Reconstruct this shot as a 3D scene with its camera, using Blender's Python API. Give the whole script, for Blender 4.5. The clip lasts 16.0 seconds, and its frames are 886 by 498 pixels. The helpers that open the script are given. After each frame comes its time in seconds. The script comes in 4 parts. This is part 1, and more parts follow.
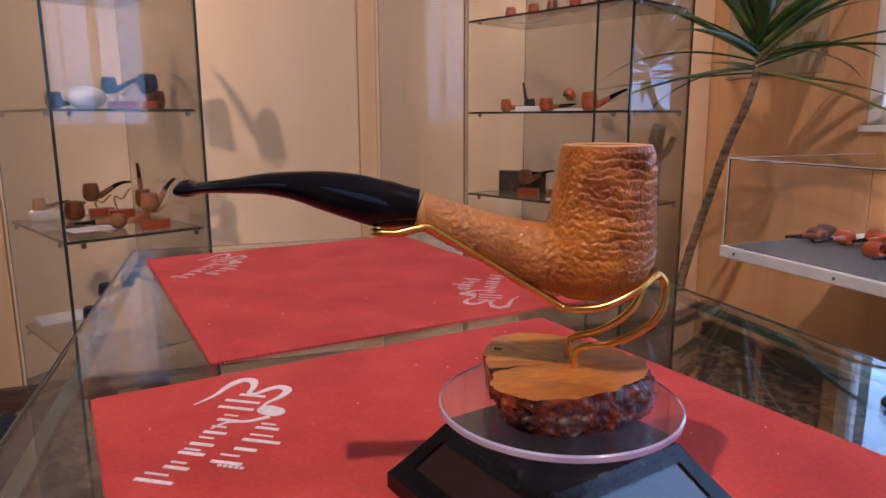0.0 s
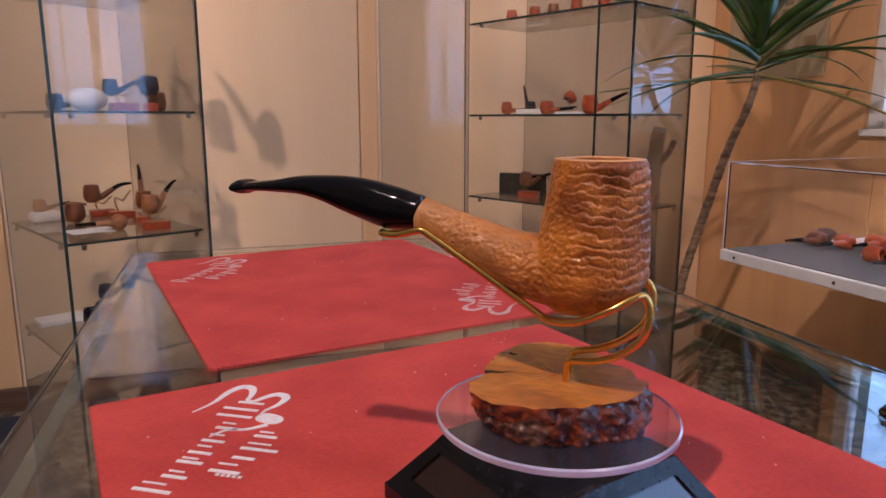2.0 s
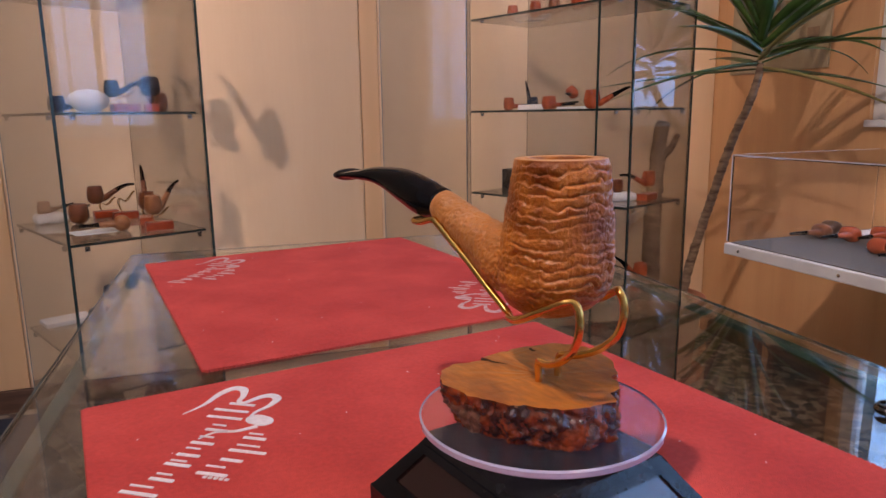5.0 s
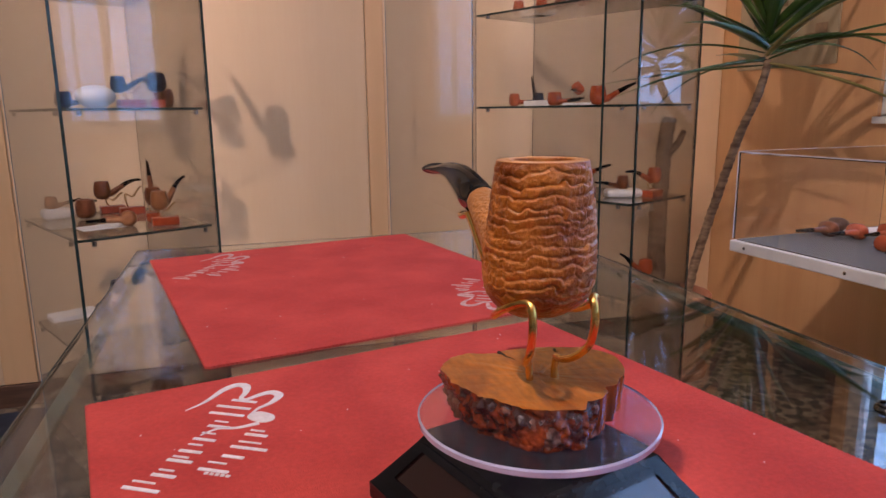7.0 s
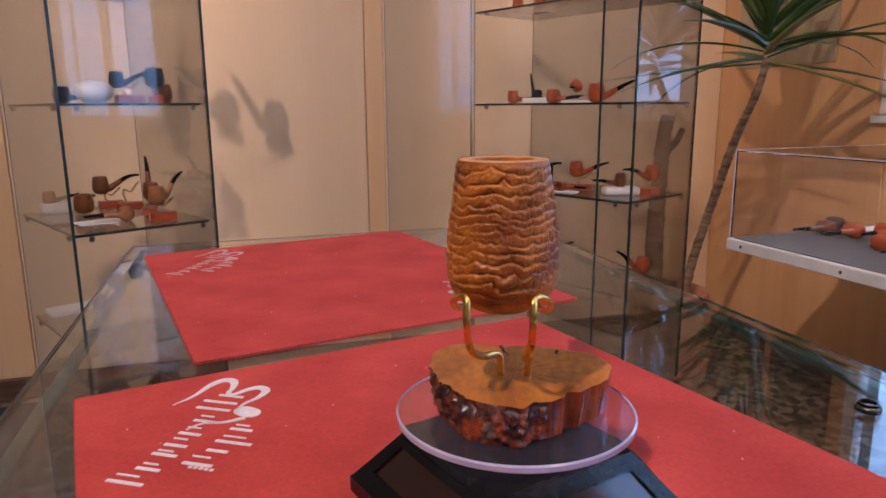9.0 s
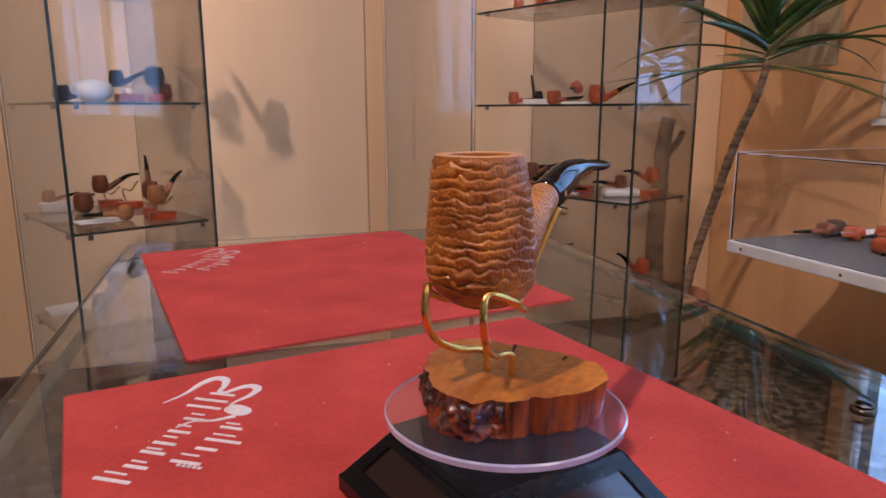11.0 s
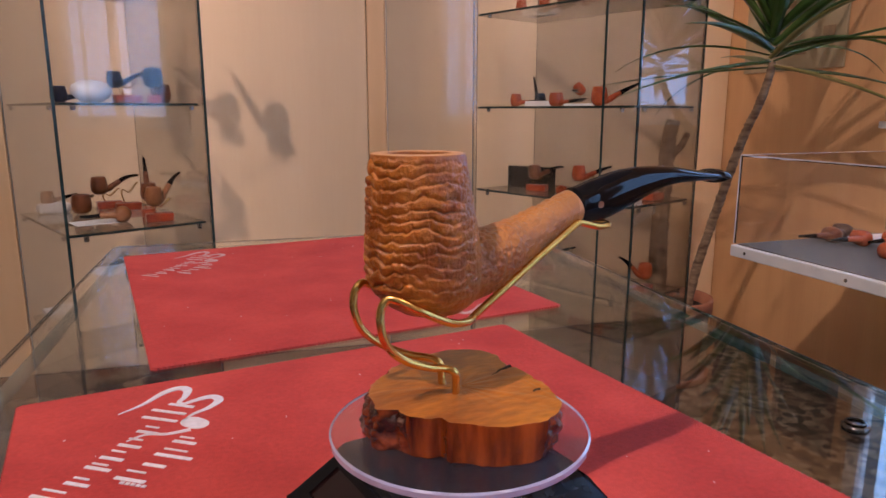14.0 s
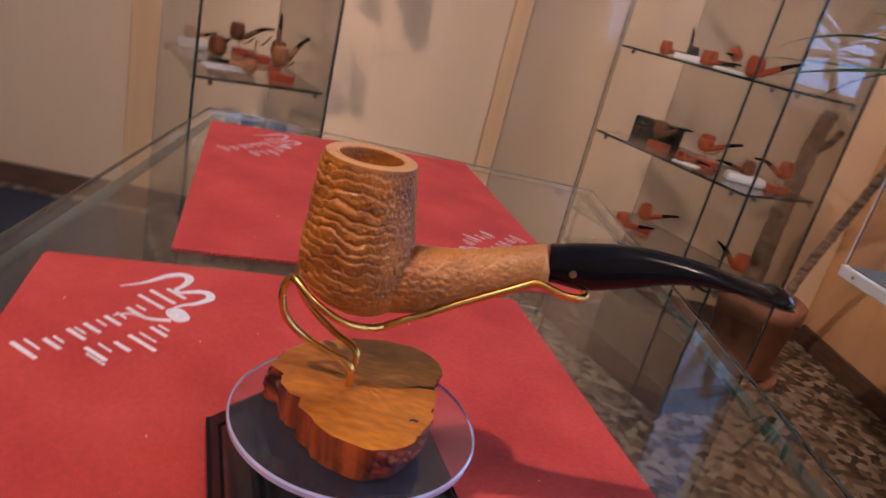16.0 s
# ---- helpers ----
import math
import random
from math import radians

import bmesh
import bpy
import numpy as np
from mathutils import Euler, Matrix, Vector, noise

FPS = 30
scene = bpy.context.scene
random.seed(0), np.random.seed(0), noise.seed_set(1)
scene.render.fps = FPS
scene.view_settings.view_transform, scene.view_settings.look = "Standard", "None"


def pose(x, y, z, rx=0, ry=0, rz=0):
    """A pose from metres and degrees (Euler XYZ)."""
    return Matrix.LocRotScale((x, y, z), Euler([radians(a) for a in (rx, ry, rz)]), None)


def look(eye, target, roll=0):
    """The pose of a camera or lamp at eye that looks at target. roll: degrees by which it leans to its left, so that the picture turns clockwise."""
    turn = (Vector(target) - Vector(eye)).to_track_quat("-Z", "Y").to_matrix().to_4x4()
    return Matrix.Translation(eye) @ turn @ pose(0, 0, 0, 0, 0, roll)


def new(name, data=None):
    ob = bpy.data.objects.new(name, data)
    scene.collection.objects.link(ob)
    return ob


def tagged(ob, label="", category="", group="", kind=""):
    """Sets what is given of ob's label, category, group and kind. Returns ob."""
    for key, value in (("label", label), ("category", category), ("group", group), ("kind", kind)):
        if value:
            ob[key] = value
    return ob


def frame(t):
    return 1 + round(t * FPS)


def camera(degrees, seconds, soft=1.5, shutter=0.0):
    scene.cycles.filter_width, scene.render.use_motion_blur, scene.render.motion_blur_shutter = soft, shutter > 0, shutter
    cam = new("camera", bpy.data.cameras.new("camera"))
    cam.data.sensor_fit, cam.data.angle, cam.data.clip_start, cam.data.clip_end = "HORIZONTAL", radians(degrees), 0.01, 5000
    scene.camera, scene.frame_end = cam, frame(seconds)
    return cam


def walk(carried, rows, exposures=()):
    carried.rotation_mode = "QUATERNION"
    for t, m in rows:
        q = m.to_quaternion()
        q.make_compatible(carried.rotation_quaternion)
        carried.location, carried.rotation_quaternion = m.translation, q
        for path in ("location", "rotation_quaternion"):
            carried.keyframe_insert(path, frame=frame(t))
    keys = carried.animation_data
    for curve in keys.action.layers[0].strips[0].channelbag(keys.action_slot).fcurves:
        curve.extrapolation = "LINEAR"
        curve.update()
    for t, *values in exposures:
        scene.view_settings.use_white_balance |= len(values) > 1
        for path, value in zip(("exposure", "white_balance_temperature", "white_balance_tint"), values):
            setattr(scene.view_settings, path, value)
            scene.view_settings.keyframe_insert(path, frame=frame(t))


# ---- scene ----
cam = camera(66.3, 16.0, shutter=0.5)
PATH = [
    (0, (-0.106, -0.235, 0.151), (0.488, 1.636, -0.228), -0.2),
    (0.5, (-0.106, -0.235, 0.152), (0.486, 1.636, -0.235), -0.2),
    (1, (-0.107, -0.234, 0.153), (0.483, 1.638, -0.235), -0.0),
    (1.5, (-0.106, -0.234, 0.153), (0.483, 1.639, -0.226), -0.2),
    (2, (-0.105, -0.235, 0.155), (0.488, 1.638, -0.221), 0.0),
    (2.5, (-0.106, -0.234, 0.154), (0.491, 1.638, -0.221), 0.0),
    (3, (-0.107, -0.234, 0.155), (0.491, 1.637, -0.221), -0.1),
    (3.5, (-0.105, -0.235, 0.155), (0.491, 1.636, -0.222), -0.2),
    (4, (-0.101, -0.235, 0.155), (0.488, 1.638, -0.225), -0.5),
    (6.5, (-0.093, -0.238, 0.158), (0.466, 1.641, -0.238), -0.7),
    (7, (-0.093, -0.238, 0.158), (0.463, 1.641, -0.241), -0.7),
    (7.5, (-0.092, -0.239, 0.157), (0.465, 1.64, -0.243), -0.7),
    (8, (-0.089, -0.24, 0.157), (0.466, 1.639, -0.246), -0.8),
    (8.5, (-0.088, -0.241, 0.157), (0.466, 1.637, -0.249), -0.8),
    (9, (-0.086, -0.243, 0.159), (0.468, 1.635, -0.25), -0.4),
    (11.5, (-0.08, -0.242, 0.156), (0.47, 1.637, -0.248), -0.1),
    (12, (-0.078, -0.241, 0.155), (0.469, 1.64, -0.248), -0.1),
    (12.5, (-0.074, -0.24, 0.154), (0.469, 1.644, -0.245), -0.1),
    (13, (-0.068, -0.237, 0.153), (0.472, 1.648, -0.244), -0.2),
    (13.5, (-0.063, -0.233, 0.154), (0.475, 1.652, -0.243), -0.2),
    (14, (-0.057, -0.231, 0.155), (0.473, 1.656, -0.243), 0.0),
    (14.5, (-0.048, -0.233, 0.154), (0.453, 1.658, -0.264), 0.8),
    (15, (-0.034, -0.228, 0.17), (0.374, 1.668, -0.316), 3.2),
    (15.5, (-0.019, -0.231, 0.18), (0.326, 1.657, -0.382), 6.7),
    (16, (-0.001, -0.23, 0.197), (0.234, 1.629, -0.501), 14.0),
]
walk(cam, [(t, look(eye, target, roll)) for t, eye, target, roll in PATH], exposures=[(0, 0.24, 6500, 10), (16, 0.24, 6500, 10)])

# ---- world, lamps, exposure ----
world = bpy.data.worlds.new("world")
scene.world = world
world.use_nodes = True
sky = world.node_tree.nodes.new("ShaderNodeTexSky")
sky.sky_type = "NISHITA"
sky.sun_disc = False
sky.sun_elevation, sky.sun_rotation = radians(24), radians(200)
world.node_tree.links.new(sky.outputs[0], world.node_tree.nodes["Background"].inputs[0])
world.node_tree.nodes["Background"].inputs[1].default_value = 0.1


def lamp(name, kind, m, energy, colour, size=0.1):
    data = bpy.data.lights.new(name, kind)
    data.energy, data.color = energy, colour
    data.shadow_soft_size = size
    if kind == "SPOT":
        data.spot_size, data.spot_blend = radians(100), 1.0
    ob = new(name, data)
    ob.matrix_world = m
    return ob


WARM = (1.0, 0.775, 0.735)
lamp("ceiling_spot", "SPOT", look((-1.10, -0.66, 2.15), (0.25, 0.9, 0.0)), 150, WARM, 0.035)
lamp("ceiling_bulb", "POINT", pose(0.75, -0.90, 2.15), 16, WARM, 0.05)


# ---- materials ----
def principled(name, base, rough=0.5, metal=0.0, second=None, scale=20.0, stretch=(1, 1, 1), bump=0.0, bump_scale=None,
               detail=6.0, contrast=(0.35, 0.65), coat=0.0, rough2=None, fine=None, spec=0.5, random_tint=0.0):
    m = bpy.data.materials.new(name)
    m.use_nodes = True
    nt = m.node_tree
    b = nt.nodes["Principled BSDF"]
    b.inputs["Base Color"].default_value = (*base, 1)
    b.inputs["Roughness"].default_value = rough
    b.inputs["Metallic"].default_value = metal
    b.inputs["Coat Weight"].default_value = coat
    b.inputs["Coat Roughness"].default_value = 0.08
    b.inputs["Specular IOR Level"].default_value = spec
    co = nt.nodes.new("ShaderNodeTexCoord")
    mp = nt.nodes.new("ShaderNodeMapping")
    mp.inputs["Scale"].default_value = stretch
    nt.links.new(co.outputs["Object"], mp.inputs["Vector"])
    n1 = nt.nodes.new("ShaderNodeTexNoise")
    n1.inputs["Scale"].default_value, n1.inputs["Detail"].default_value = scale, detail
    nt.links.new(mp.outputs[0], n1.inputs["Vector"])
    if second:
        r = nt.nodes.new("ShaderNodeValToRGB")
        r.color_ramp.elements[0].position, r.color_ramp.elements[1].position = contrast
        r.color_ramp.elements[0].color = (*base, 1)
        r.color_ramp.elements[1].color = (*second, 1)
        nt.links.new(n1.outputs["Fac"], r.inputs[0])
        out = r.outputs[0]
        if fine:
            n3 = nt.nodes.new("ShaderNodeTexNoise")
            n3.inputs["Scale"].default_value, n3.inputs["Detail"].default_value = fine[0], 4
            nt.links.new(mp.outputs[0], n3.inputs["Vector"])
            mx = nt.nodes.new("ShaderNodeMix")
            mx.data_type, mx.blend_type = "RGBA", "OVERLAY"
            mx.inputs["Factor"].default_value = fine[1]
            nt.links.new(out, mx.inputs["A"])
            nt.links.new(n3.outputs["Fac"], mx.inputs["B"])
            out = mx.outputs["Result"]
        nt.links.new(out, b.inputs["Base Color"])
    if rough2 is not None:
        r2 = nt.nodes.new("ShaderNodeMapRange")
        r2.inputs["To Min"].default_value, r2.inputs["To Max"].default_value = rough, rough2
        nt.links.new(n1.outputs["Fac"], r2.inputs["Value"])
        nt.links.new(r2.outputs[0], b.inputs["Roughness"])
    if bump:
        n2 = nt.nodes.new("ShaderNodeTexNoise")
        n2.inputs["Scale"].default_value, n2.inputs["Detail"].default_value = bump_scale or scale * 6, 5
        nt.links.new(mp.outputs[0], n2.inputs["Vector"])
        bp = nt.nodes.new("ShaderNodeBump")
        bp.inputs["Strength"].default_value, bp.inputs["Distance"].default_value = bump, 0.001
        nt.links.new(n2.outputs["Fac"], bp.inputs["Height"])
        nt.links.new(bp.outputs[0], b.inputs["Normal"])
    return m


def glass(name, colour=(0.93, 0.98, 0.96), rough=0.0, ior=1.45):
    m = bpy.data.materials.new(name)
    m.use_nodes = True
    nt = m.node_tree
    nt.nodes.remove(nt.nodes["Principled BSDF"])
    g = nt.nodes.new("ShaderNodeBsdfGlass")
    g.inputs["Color"].default_value = (*colour, 1)
    g.inputs["Roughness"].default_value, g.inputs["IOR"].default_value = rough, ior
    nt.links.new(g.outputs[0], nt.nodes["Material Output"].inputs["Surface"])
    return m


def glow(name, colour, strength):
    m = bpy.data.materials.new(name)
    m.use_nodes = True
    b = m.node_tree.nodes["Principled BSDF"]
    b.inputs["Base Color"].default_value = (0, 0, 0, 1)
    b.inputs["Emission Color"].default_value = (*colour, 1)
    b.inputs["Emission Strength"].default_value = strength
    return m


M = {}
M["wall"] = principled("wall_laminate", (0.74, 0.52, 0.305), 0.5, second=(0.77, 0.55, 0.33), scale=1.4, stretch=(5, 5, 0.3), bump=0.03, bump_scale=60, fine=(30, 0.04))
M["wall_right"] = principled("wall_veneer", (0.58, 0.32, 0.145), 0.42, second=(0.66, 0.385, 0.18), scale=1.8, stretch=(6, 6, 0.25), bump=0.03, bump_scale=60, fine=(40, 0.07))
M["trim"] = principled("trim_veneer", (0.75, 0.47, 0.235), 0.42, second=(0.70, 0.43, 0.21), scale=3, stretch=(8, 8, 0.4), bump=0.04)
M["baseboard"] = principled("dark_baseboard", (0.09, 0.045, 0.025), 0.45, second=(0.14, 0.07, 0.04), scale=12, stretch=(1, 1, 6), bump=0.05)
M["ceiling"] = principled("ceiling_plaster", (0.78, 0.74, 0.68), 0.9, second=(0.72, 0.68, 0.62), scale=3, bump=0.1, bump_scale=200)
M["plaster"] = principled("plaster", (0.66, 0.52, 0.38), 0.85, second=(0.60, 0.47, 0.34), scale=3, bump=0.1, bump_scale=150)
M["white"] = principled("white_paint", (0.78, 0.77, 0.74), 0.35, second=(0.70, 0.69, 0.66), scale=14, bump=0.03)
M["glass"] = glass("clear_glass", (0.95, 0.955, 0.95))
M["glass_cab"] = glass("cabinet_glass", (0.86, 0.86, 0.855))
M["acrylic"] = glass("clear_acrylic", (0.99, 0.99, 1.0), 0.0, 1.40)


def hazy_acrylic():
    """Clear acrylic with a little uneven pale lilac diffuse colour mixed in, for haze."""
    m = glass("hazy_acrylic_disc", (0.95, 0.93, 0.98), 0.03, 1.42)
    nt = m.node_tree
    g = nt.nodes["Glass BSDF"]
    d = nt.nodes.new("ShaderNodeBsdfDiffuse")
    d.inputs["Color"].default_value = (0.72, 0.70, 0.80, 1)
    co = nt.nodes.new("ShaderNodeTexCoord")
    n = nt.nodes.new("ShaderNodeTexNoise")
    n.inputs["Scale"].default_value, n.inputs["Detail"].default_value = 90, 6
    nt.links.new(co.outputs["Object"], n.inputs["Vector"])
    r = nt.nodes.new("ShaderNodeMapRange")
    r.inputs["To Min"].default_value, r.inputs["To Max"].default_value = 0.004, 0.022
    nt.links.new(n.outputs["Fac"], r.inputs["Value"])
    mx = nt.nodes.new("ShaderNodeMixShader")
    nt.links.new(r.outputs[0], mx.inputs[0])
    nt.links.new(g.outputs[0], mx.inputs[1])
    nt.links.new(d.outputs[0], mx.inputs[2])
    nt.links.new(mx.outputs[0], nt.nodes["Material Output"].inputs["Surface"])
    return m


M["disc"] = hazy_acrylic()
# opaque lilac stands in for light caught in the clear disc's rim
M["disc_rim"] = principled("acrylic_rim_light", (0.36, 0.35, 0.48), 0.08, second=(0.46, 0.45, 0.58), scale=60, coat=0.8)
M["edge"] = principled("glass_edge", (0.012, 0.022, 0.02), 0.15, second=(0.03, 0.05, 0.045), scale=30)
M["edge_pale"] = principled("glass_edge_pale", (0.16, 0.20, 0.20), 0.15, second=(0.24, 0.28, 0.28), scale=30)
M["steel"] = principled("steel", (0.62, 0.62, 0.62), 0.22, 1.0, second=(0.5, 0.5, 0.5), scale=60)
M["red"] = principled("red_suede", (0.44, 0.034, 0.027), 0.9, second=(0.60, 0.066, 0.048), scale=17, bump=0.6, bump_scale=1500, detail=8, fine=(420, 0.28), contrast=(0.3, 0.7))
M["print"] = principled("white_print", (0.80, 0.76, 0.74), 0.7, second=(0.70, 0.64, 0.62), scale=300, bump=0.2, bump_scale=1500)
M["print_worn"] = principled("worn_white_print", (0.62, 0.44, 0.41), 0.8, second=(0.46, 0.17, 0.15), scale=240, bump=0.3, bump_scale=1500, contrast=(0.4, 0.75))
M["black"] = principled("black_plastic", (0.004, 0.004, 0.005), 0.14, spec=0.25, second=(0.010, 0.010, 0.011), scale=200, bump=0.02, bump_scale=900)
M["solar"] = principled("solar_cell", (0.016, 0.008, 0.007), 0.08, second=(0.03, 0.013, 0.011), scale=120, stretch=(1, 8, 1), coat=0.4)
M["brass"] = principled("brass", (0.86, 0.54, 0.15), 0.16, 1.0, second=(0.76, 0.43, 0.10), scale=120, rough2=0.28)
M["copper"] = principled("copper", (0.75, 0.36, 0.20), 0.28, 1.0)
M["vulcanite"] = principled("black_acrylic_stem", (0.004, 0.004, 0.005), 0.07, second=(0.007, 0.006, 0.006), scale=90, spec=0.24)
M["terracotta"] = principled("terracotta", (0.36, 0.13, 0.065), 0.8, second=(0.44, 0.19, 0.10), scale=14, bump=0.2, bump_scale=160)
M["soil"] = principled("soil", (0.03, 0.02, 0.014), 0.95, second=(0.06, 0.04, 0.028), scale=60, bump=0.9, bump_scale=90)
M["leaf"] = principled("yucca_leaf", (0.022, 0.060, 0.010), 0.34, second=(0.085, 0.155, 0.026), scale=9, bump=0.12, bump_scale=120, stretch=(1, 1, 1))
M["leaf_dry"] = principled("yucca_leaf_dry", (0.22, 0.20, 0.05), 0.5, second=(0.32, 0.26, 0.09), scale=12, bump=0.1)
M["trunk"] = principled("yucca_trunk", (0.13, 0.075, 0.042), 0.85, second=(0.34, 0.23, 0.14), scale=22, stretch=(1, 1, 3), bump=0.8, bump_scale=70)
M["grey_felt"] = principled("grey_felt", (0.10, 0.105, 0.10), 0.95, second=(0.13, 0.135, 0.13), scale=60, bump=0.3, bump_scale=900)
M["paper"] = principled("poster_paper", (0.34, 0.27, 0.16), 0.7, second=(0.42, 0.34, 0.21), scale=9)
M["paper_dark"] = principled("poster_ink", (0.20, 0.13, 0.07), 0.7, second=(0.30, 0.20, 0.11), scale=30)
M["carpet"] = principled("blue_carpet", (0.018, 0.022, 0.035), 0.95, second=(0.030, 0.035, 0.05), scale=40, bump=0.6, bump_scale=500)
M["daylight"] = glow("daylight_sky", (0.29, 0.51, 1.0), 4.2)
# weaker glow behind the unseen rear window, dimmed to soften its reflection
M["daylight_dim"] = glow("daylight_dimmed", (0.34, 0.54, 1.0), 1.5)
M["darkwood"] = principled("dark_wood", (0.06, 0.028, 0.015), 0.4, second=(0.10, 0.05, 0.028), scale=14, stretch=(5, 5, 0.6), bump=0.08)
M["gunmetal"] = principled("dark_metal", (0.10, 0.09, 0.08), 0.25, 1.0, second=(0.2, 0.18, 0.15), scale=80)


def terrazzo():
    m = bpy.data.materials.new("terrazzo")
    m.use_nodes = True
    nt = m.node_tree
    b = nt.nodes["Principled BSDF"]
    co = nt.nodes.new("ShaderNodeTexCoord")
    v = nt.nodes.new("ShaderNodeTexVoronoi")
    v.inputs["Scale"].default_value = 42
    v.inputs["Randomness"].default_value = 1.0
    nt.links.new(co.outputs["Object"], v.inputs["Vector"])
    sep = nt.nodes.new("ShaderNodeSeparateColor")
    nt.links.new(v.outputs["Color"], sep.inputs[0])
    r = nt.nodes.new("ShaderNodeValToRGB")
    r.color_ramp.interpolation = "CONSTANT"
    cols = [(0.0, (0.05, 0.035, 0.025)), (0.2, (0.19, 0.135, 0.085)), (0.42, (0.30, 0.23, 0.15)), (0.62, (0.10, 0.062, 0.036)), (0.8, (0.38, 0.31, 0.22))]
    for i, (p, c) in enumerate(cols):
        e = r.color_ramp.elements[i] if i < 2 else r.color_ramp.elements.new(p)
        e.position, e.color = p, (*c, 1)
    nt.links.new(sep.outputs[0], r.inputs[0])
    n = nt.nodes.new("ShaderNodeTexNoise")
    n.inputs["Scale"].default_value = 5
    nt.links.new(co.outputs["Object"], n.inputs["Vector"])
    mx = nt.nodes.new("ShaderNodeMix")
    mx.data_type, mx.blend_type = "RGBA", "OVERLAY"
    mx.inputs["Factor"].default_value = 0.3
    nt.links.new(r.outputs[0], mx.inputs["A"])
    nt.links.new(n.outputs["Fac"], mx.inputs["B"])
    nt.links.new(mx.outputs["Result"], b.inputs["Base Color"])
    b.inputs["Roughness"].default_value = 0.35
    return m


M["terrazzo"] = terrazzo()


# ---- mesh helpers ----
def part(name, bm, material, parent=None, label="", smooth=False, shadow=True):
    me = bpy.data.meshes.new(name)
    bm.to_mesh(me)
    bm.free()
    for mt in material if isinstance(material, (list, tuple)) else [material]:
        me.materials.append(mt)
    if smooth:
        for p in me.polygons:
            p.use_smooth = True
    ob = new(name, me)
    if parent:
        ob.parent = parent
    if label:
        ob["label"] = label
    if not shadow:
        ob.visible_shadow = False
    return ob


def thing(name, m, label, category, group="", kind=""):
    ob = new(name)
    ob.empty_display_size = 0.02
    ob.matrix_world = m
    return tagged(ob, label, category, group, kind)


def box(lo, hi, bevel=0.0, bm=None, seg=2):
    own = bm is None
    bm = bm or bmesh.new()
    made = bmesh.ops.create_cube(bm, size=1.0)["verts"]
    for v in made:
        v.co = Vector([lo[i] + (hi[i] - lo[i]) * (v.co[i] + 0.5) for i in range(3)])
    if bevel and own:
        bmesh.ops.bevel(bm, geom=bm.edges[:], offset=bevel, segments=seg, affect="EDGES", profile=0.5)
    return bm


def loft(rings, closed=True, caps=True, bm=None):
    bm = bm or bmesh.new()
    vs = [[bm.verts.new(p) for p in r] for r in rings]
    n = len(rings[0])
    for a, b in zip(vs, vs[1:]):
        for i in range(n if closed else n - 1):
            j = (i + 1) % n
            bm.faces.new((a[i], a[j], b[j], b[i]))
    if caps:
        bm.faces.new(list(reversed(vs[0])))
        bm.faces.new(vs[-1])
    return bm


def smooth_path(pts, steps=6):
    pts = [Vector(p) for p in pts]
    out = []
    for i in range(len(pts) - 1):
        p0, p1, p2, p3 = pts[max(i - 1, 0)], pts[i], pts[i + 1], pts[min(i + 2, len(pts) - 1)]
        for k in range(steps):
            t = k / steps
            out.append(0.5 * ((2 * p1) + (p2 - p0) * t + (2 * p0 - 5 * p1 + 4 * p2 - p3) * t * t + (3 * p1 - p0 - 3 * p2 + p3) * t ** 3))
    out.append(pts[-1])
    return out


def tube(pts, radius, sides=12, steps=6, bm=None):
    """A round bar along a smoothed path; radius is a number or a function of 0..1."""
    path = smooth_path(pts, steps) if steps else [Vector(p) for p in pts]
    rings, up = [], None
    for i, p in enumerate(path):
        d = (path[min(i + 1, len(path) - 1)] - path[max(i - 1, 0)]).normalized()
        if up is None:
            up = d.orthogonal().normalized()
        up = (up - d * up.dot(d)).normalized()
        side = d.cross(up)
        r = radius(i / (len(path) - 1)) if callable(radius) else radius
        rings.append([p + (up * math.cos(a) + side * math.sin(a)) * r for a in (2 * math.pi * k / sides for k in range(sides))])
    return loft(rings, bm=bm)


def revolve(profile, sides=40, centre=(0, 0), bm=None, caps=True):
    rings = [[(centre[0] + r * math.cos(2 * math.pi * k / sides), centre[1] + r * math.sin(2 * math.pi * k / sides), z) for k in range(sides)] for r, z in profile]
    return loft(rings, bm=bm, caps=caps)


# ---- the room ----
FLOOR, BACK, RIGHT, LEFT, REAR, TOP = -0.70, 1.97, 1.66, -3.4, -2.6, 2.30
floor = part("floor", box((LEFT - 0.1, REAR - 0.1, FLOOR - 0.1), (RIGHT + 0.1, BACK + 0.1, FLOOR)), M["terrazzo"])
tagged(floor, "speckled brown and cream terrazzo floor", "floor", kind="structure")
carpet = part("rug", box((-1.95, -0.9, FLOOR), (-0.23, 1.90, FLOOR + 0.008), 0.003), M["carpet"])
tagged(carpet, "dark blue short-pile rug lying on the floor", "rug")
ceiling = part("ceiling", box((LEFT - 0.1, REAR - 0.1, TOP), (RIGHT + 0.1, BACK + 0.1, TOP + 0.1)), M["ceiling"])
tagged(ceiling, "plain off-white plaster ceiling", "ceiling", kind="structure")
wall = part("wall_north", box((LEFT - 0.1, BACK + 0.012, FLOOR), (RIGHT, BACK + 0.1, TOP)), M["plaster"])
tagged(wall, "peach wall lined with laminate panels", "wall", kind="structure")
for x0, x1 in ((-3.38, -2.50), (-2.498, -1.67), (-1.668, -0.813), (-0.721, 0.310), (0.370, 1.655)):
    p = part("panel", box((x0, BACK - 0.002, FLOOR + 0.07), (x1, BACK + 0.011, TOP), 0.002), M["wall"], wall)
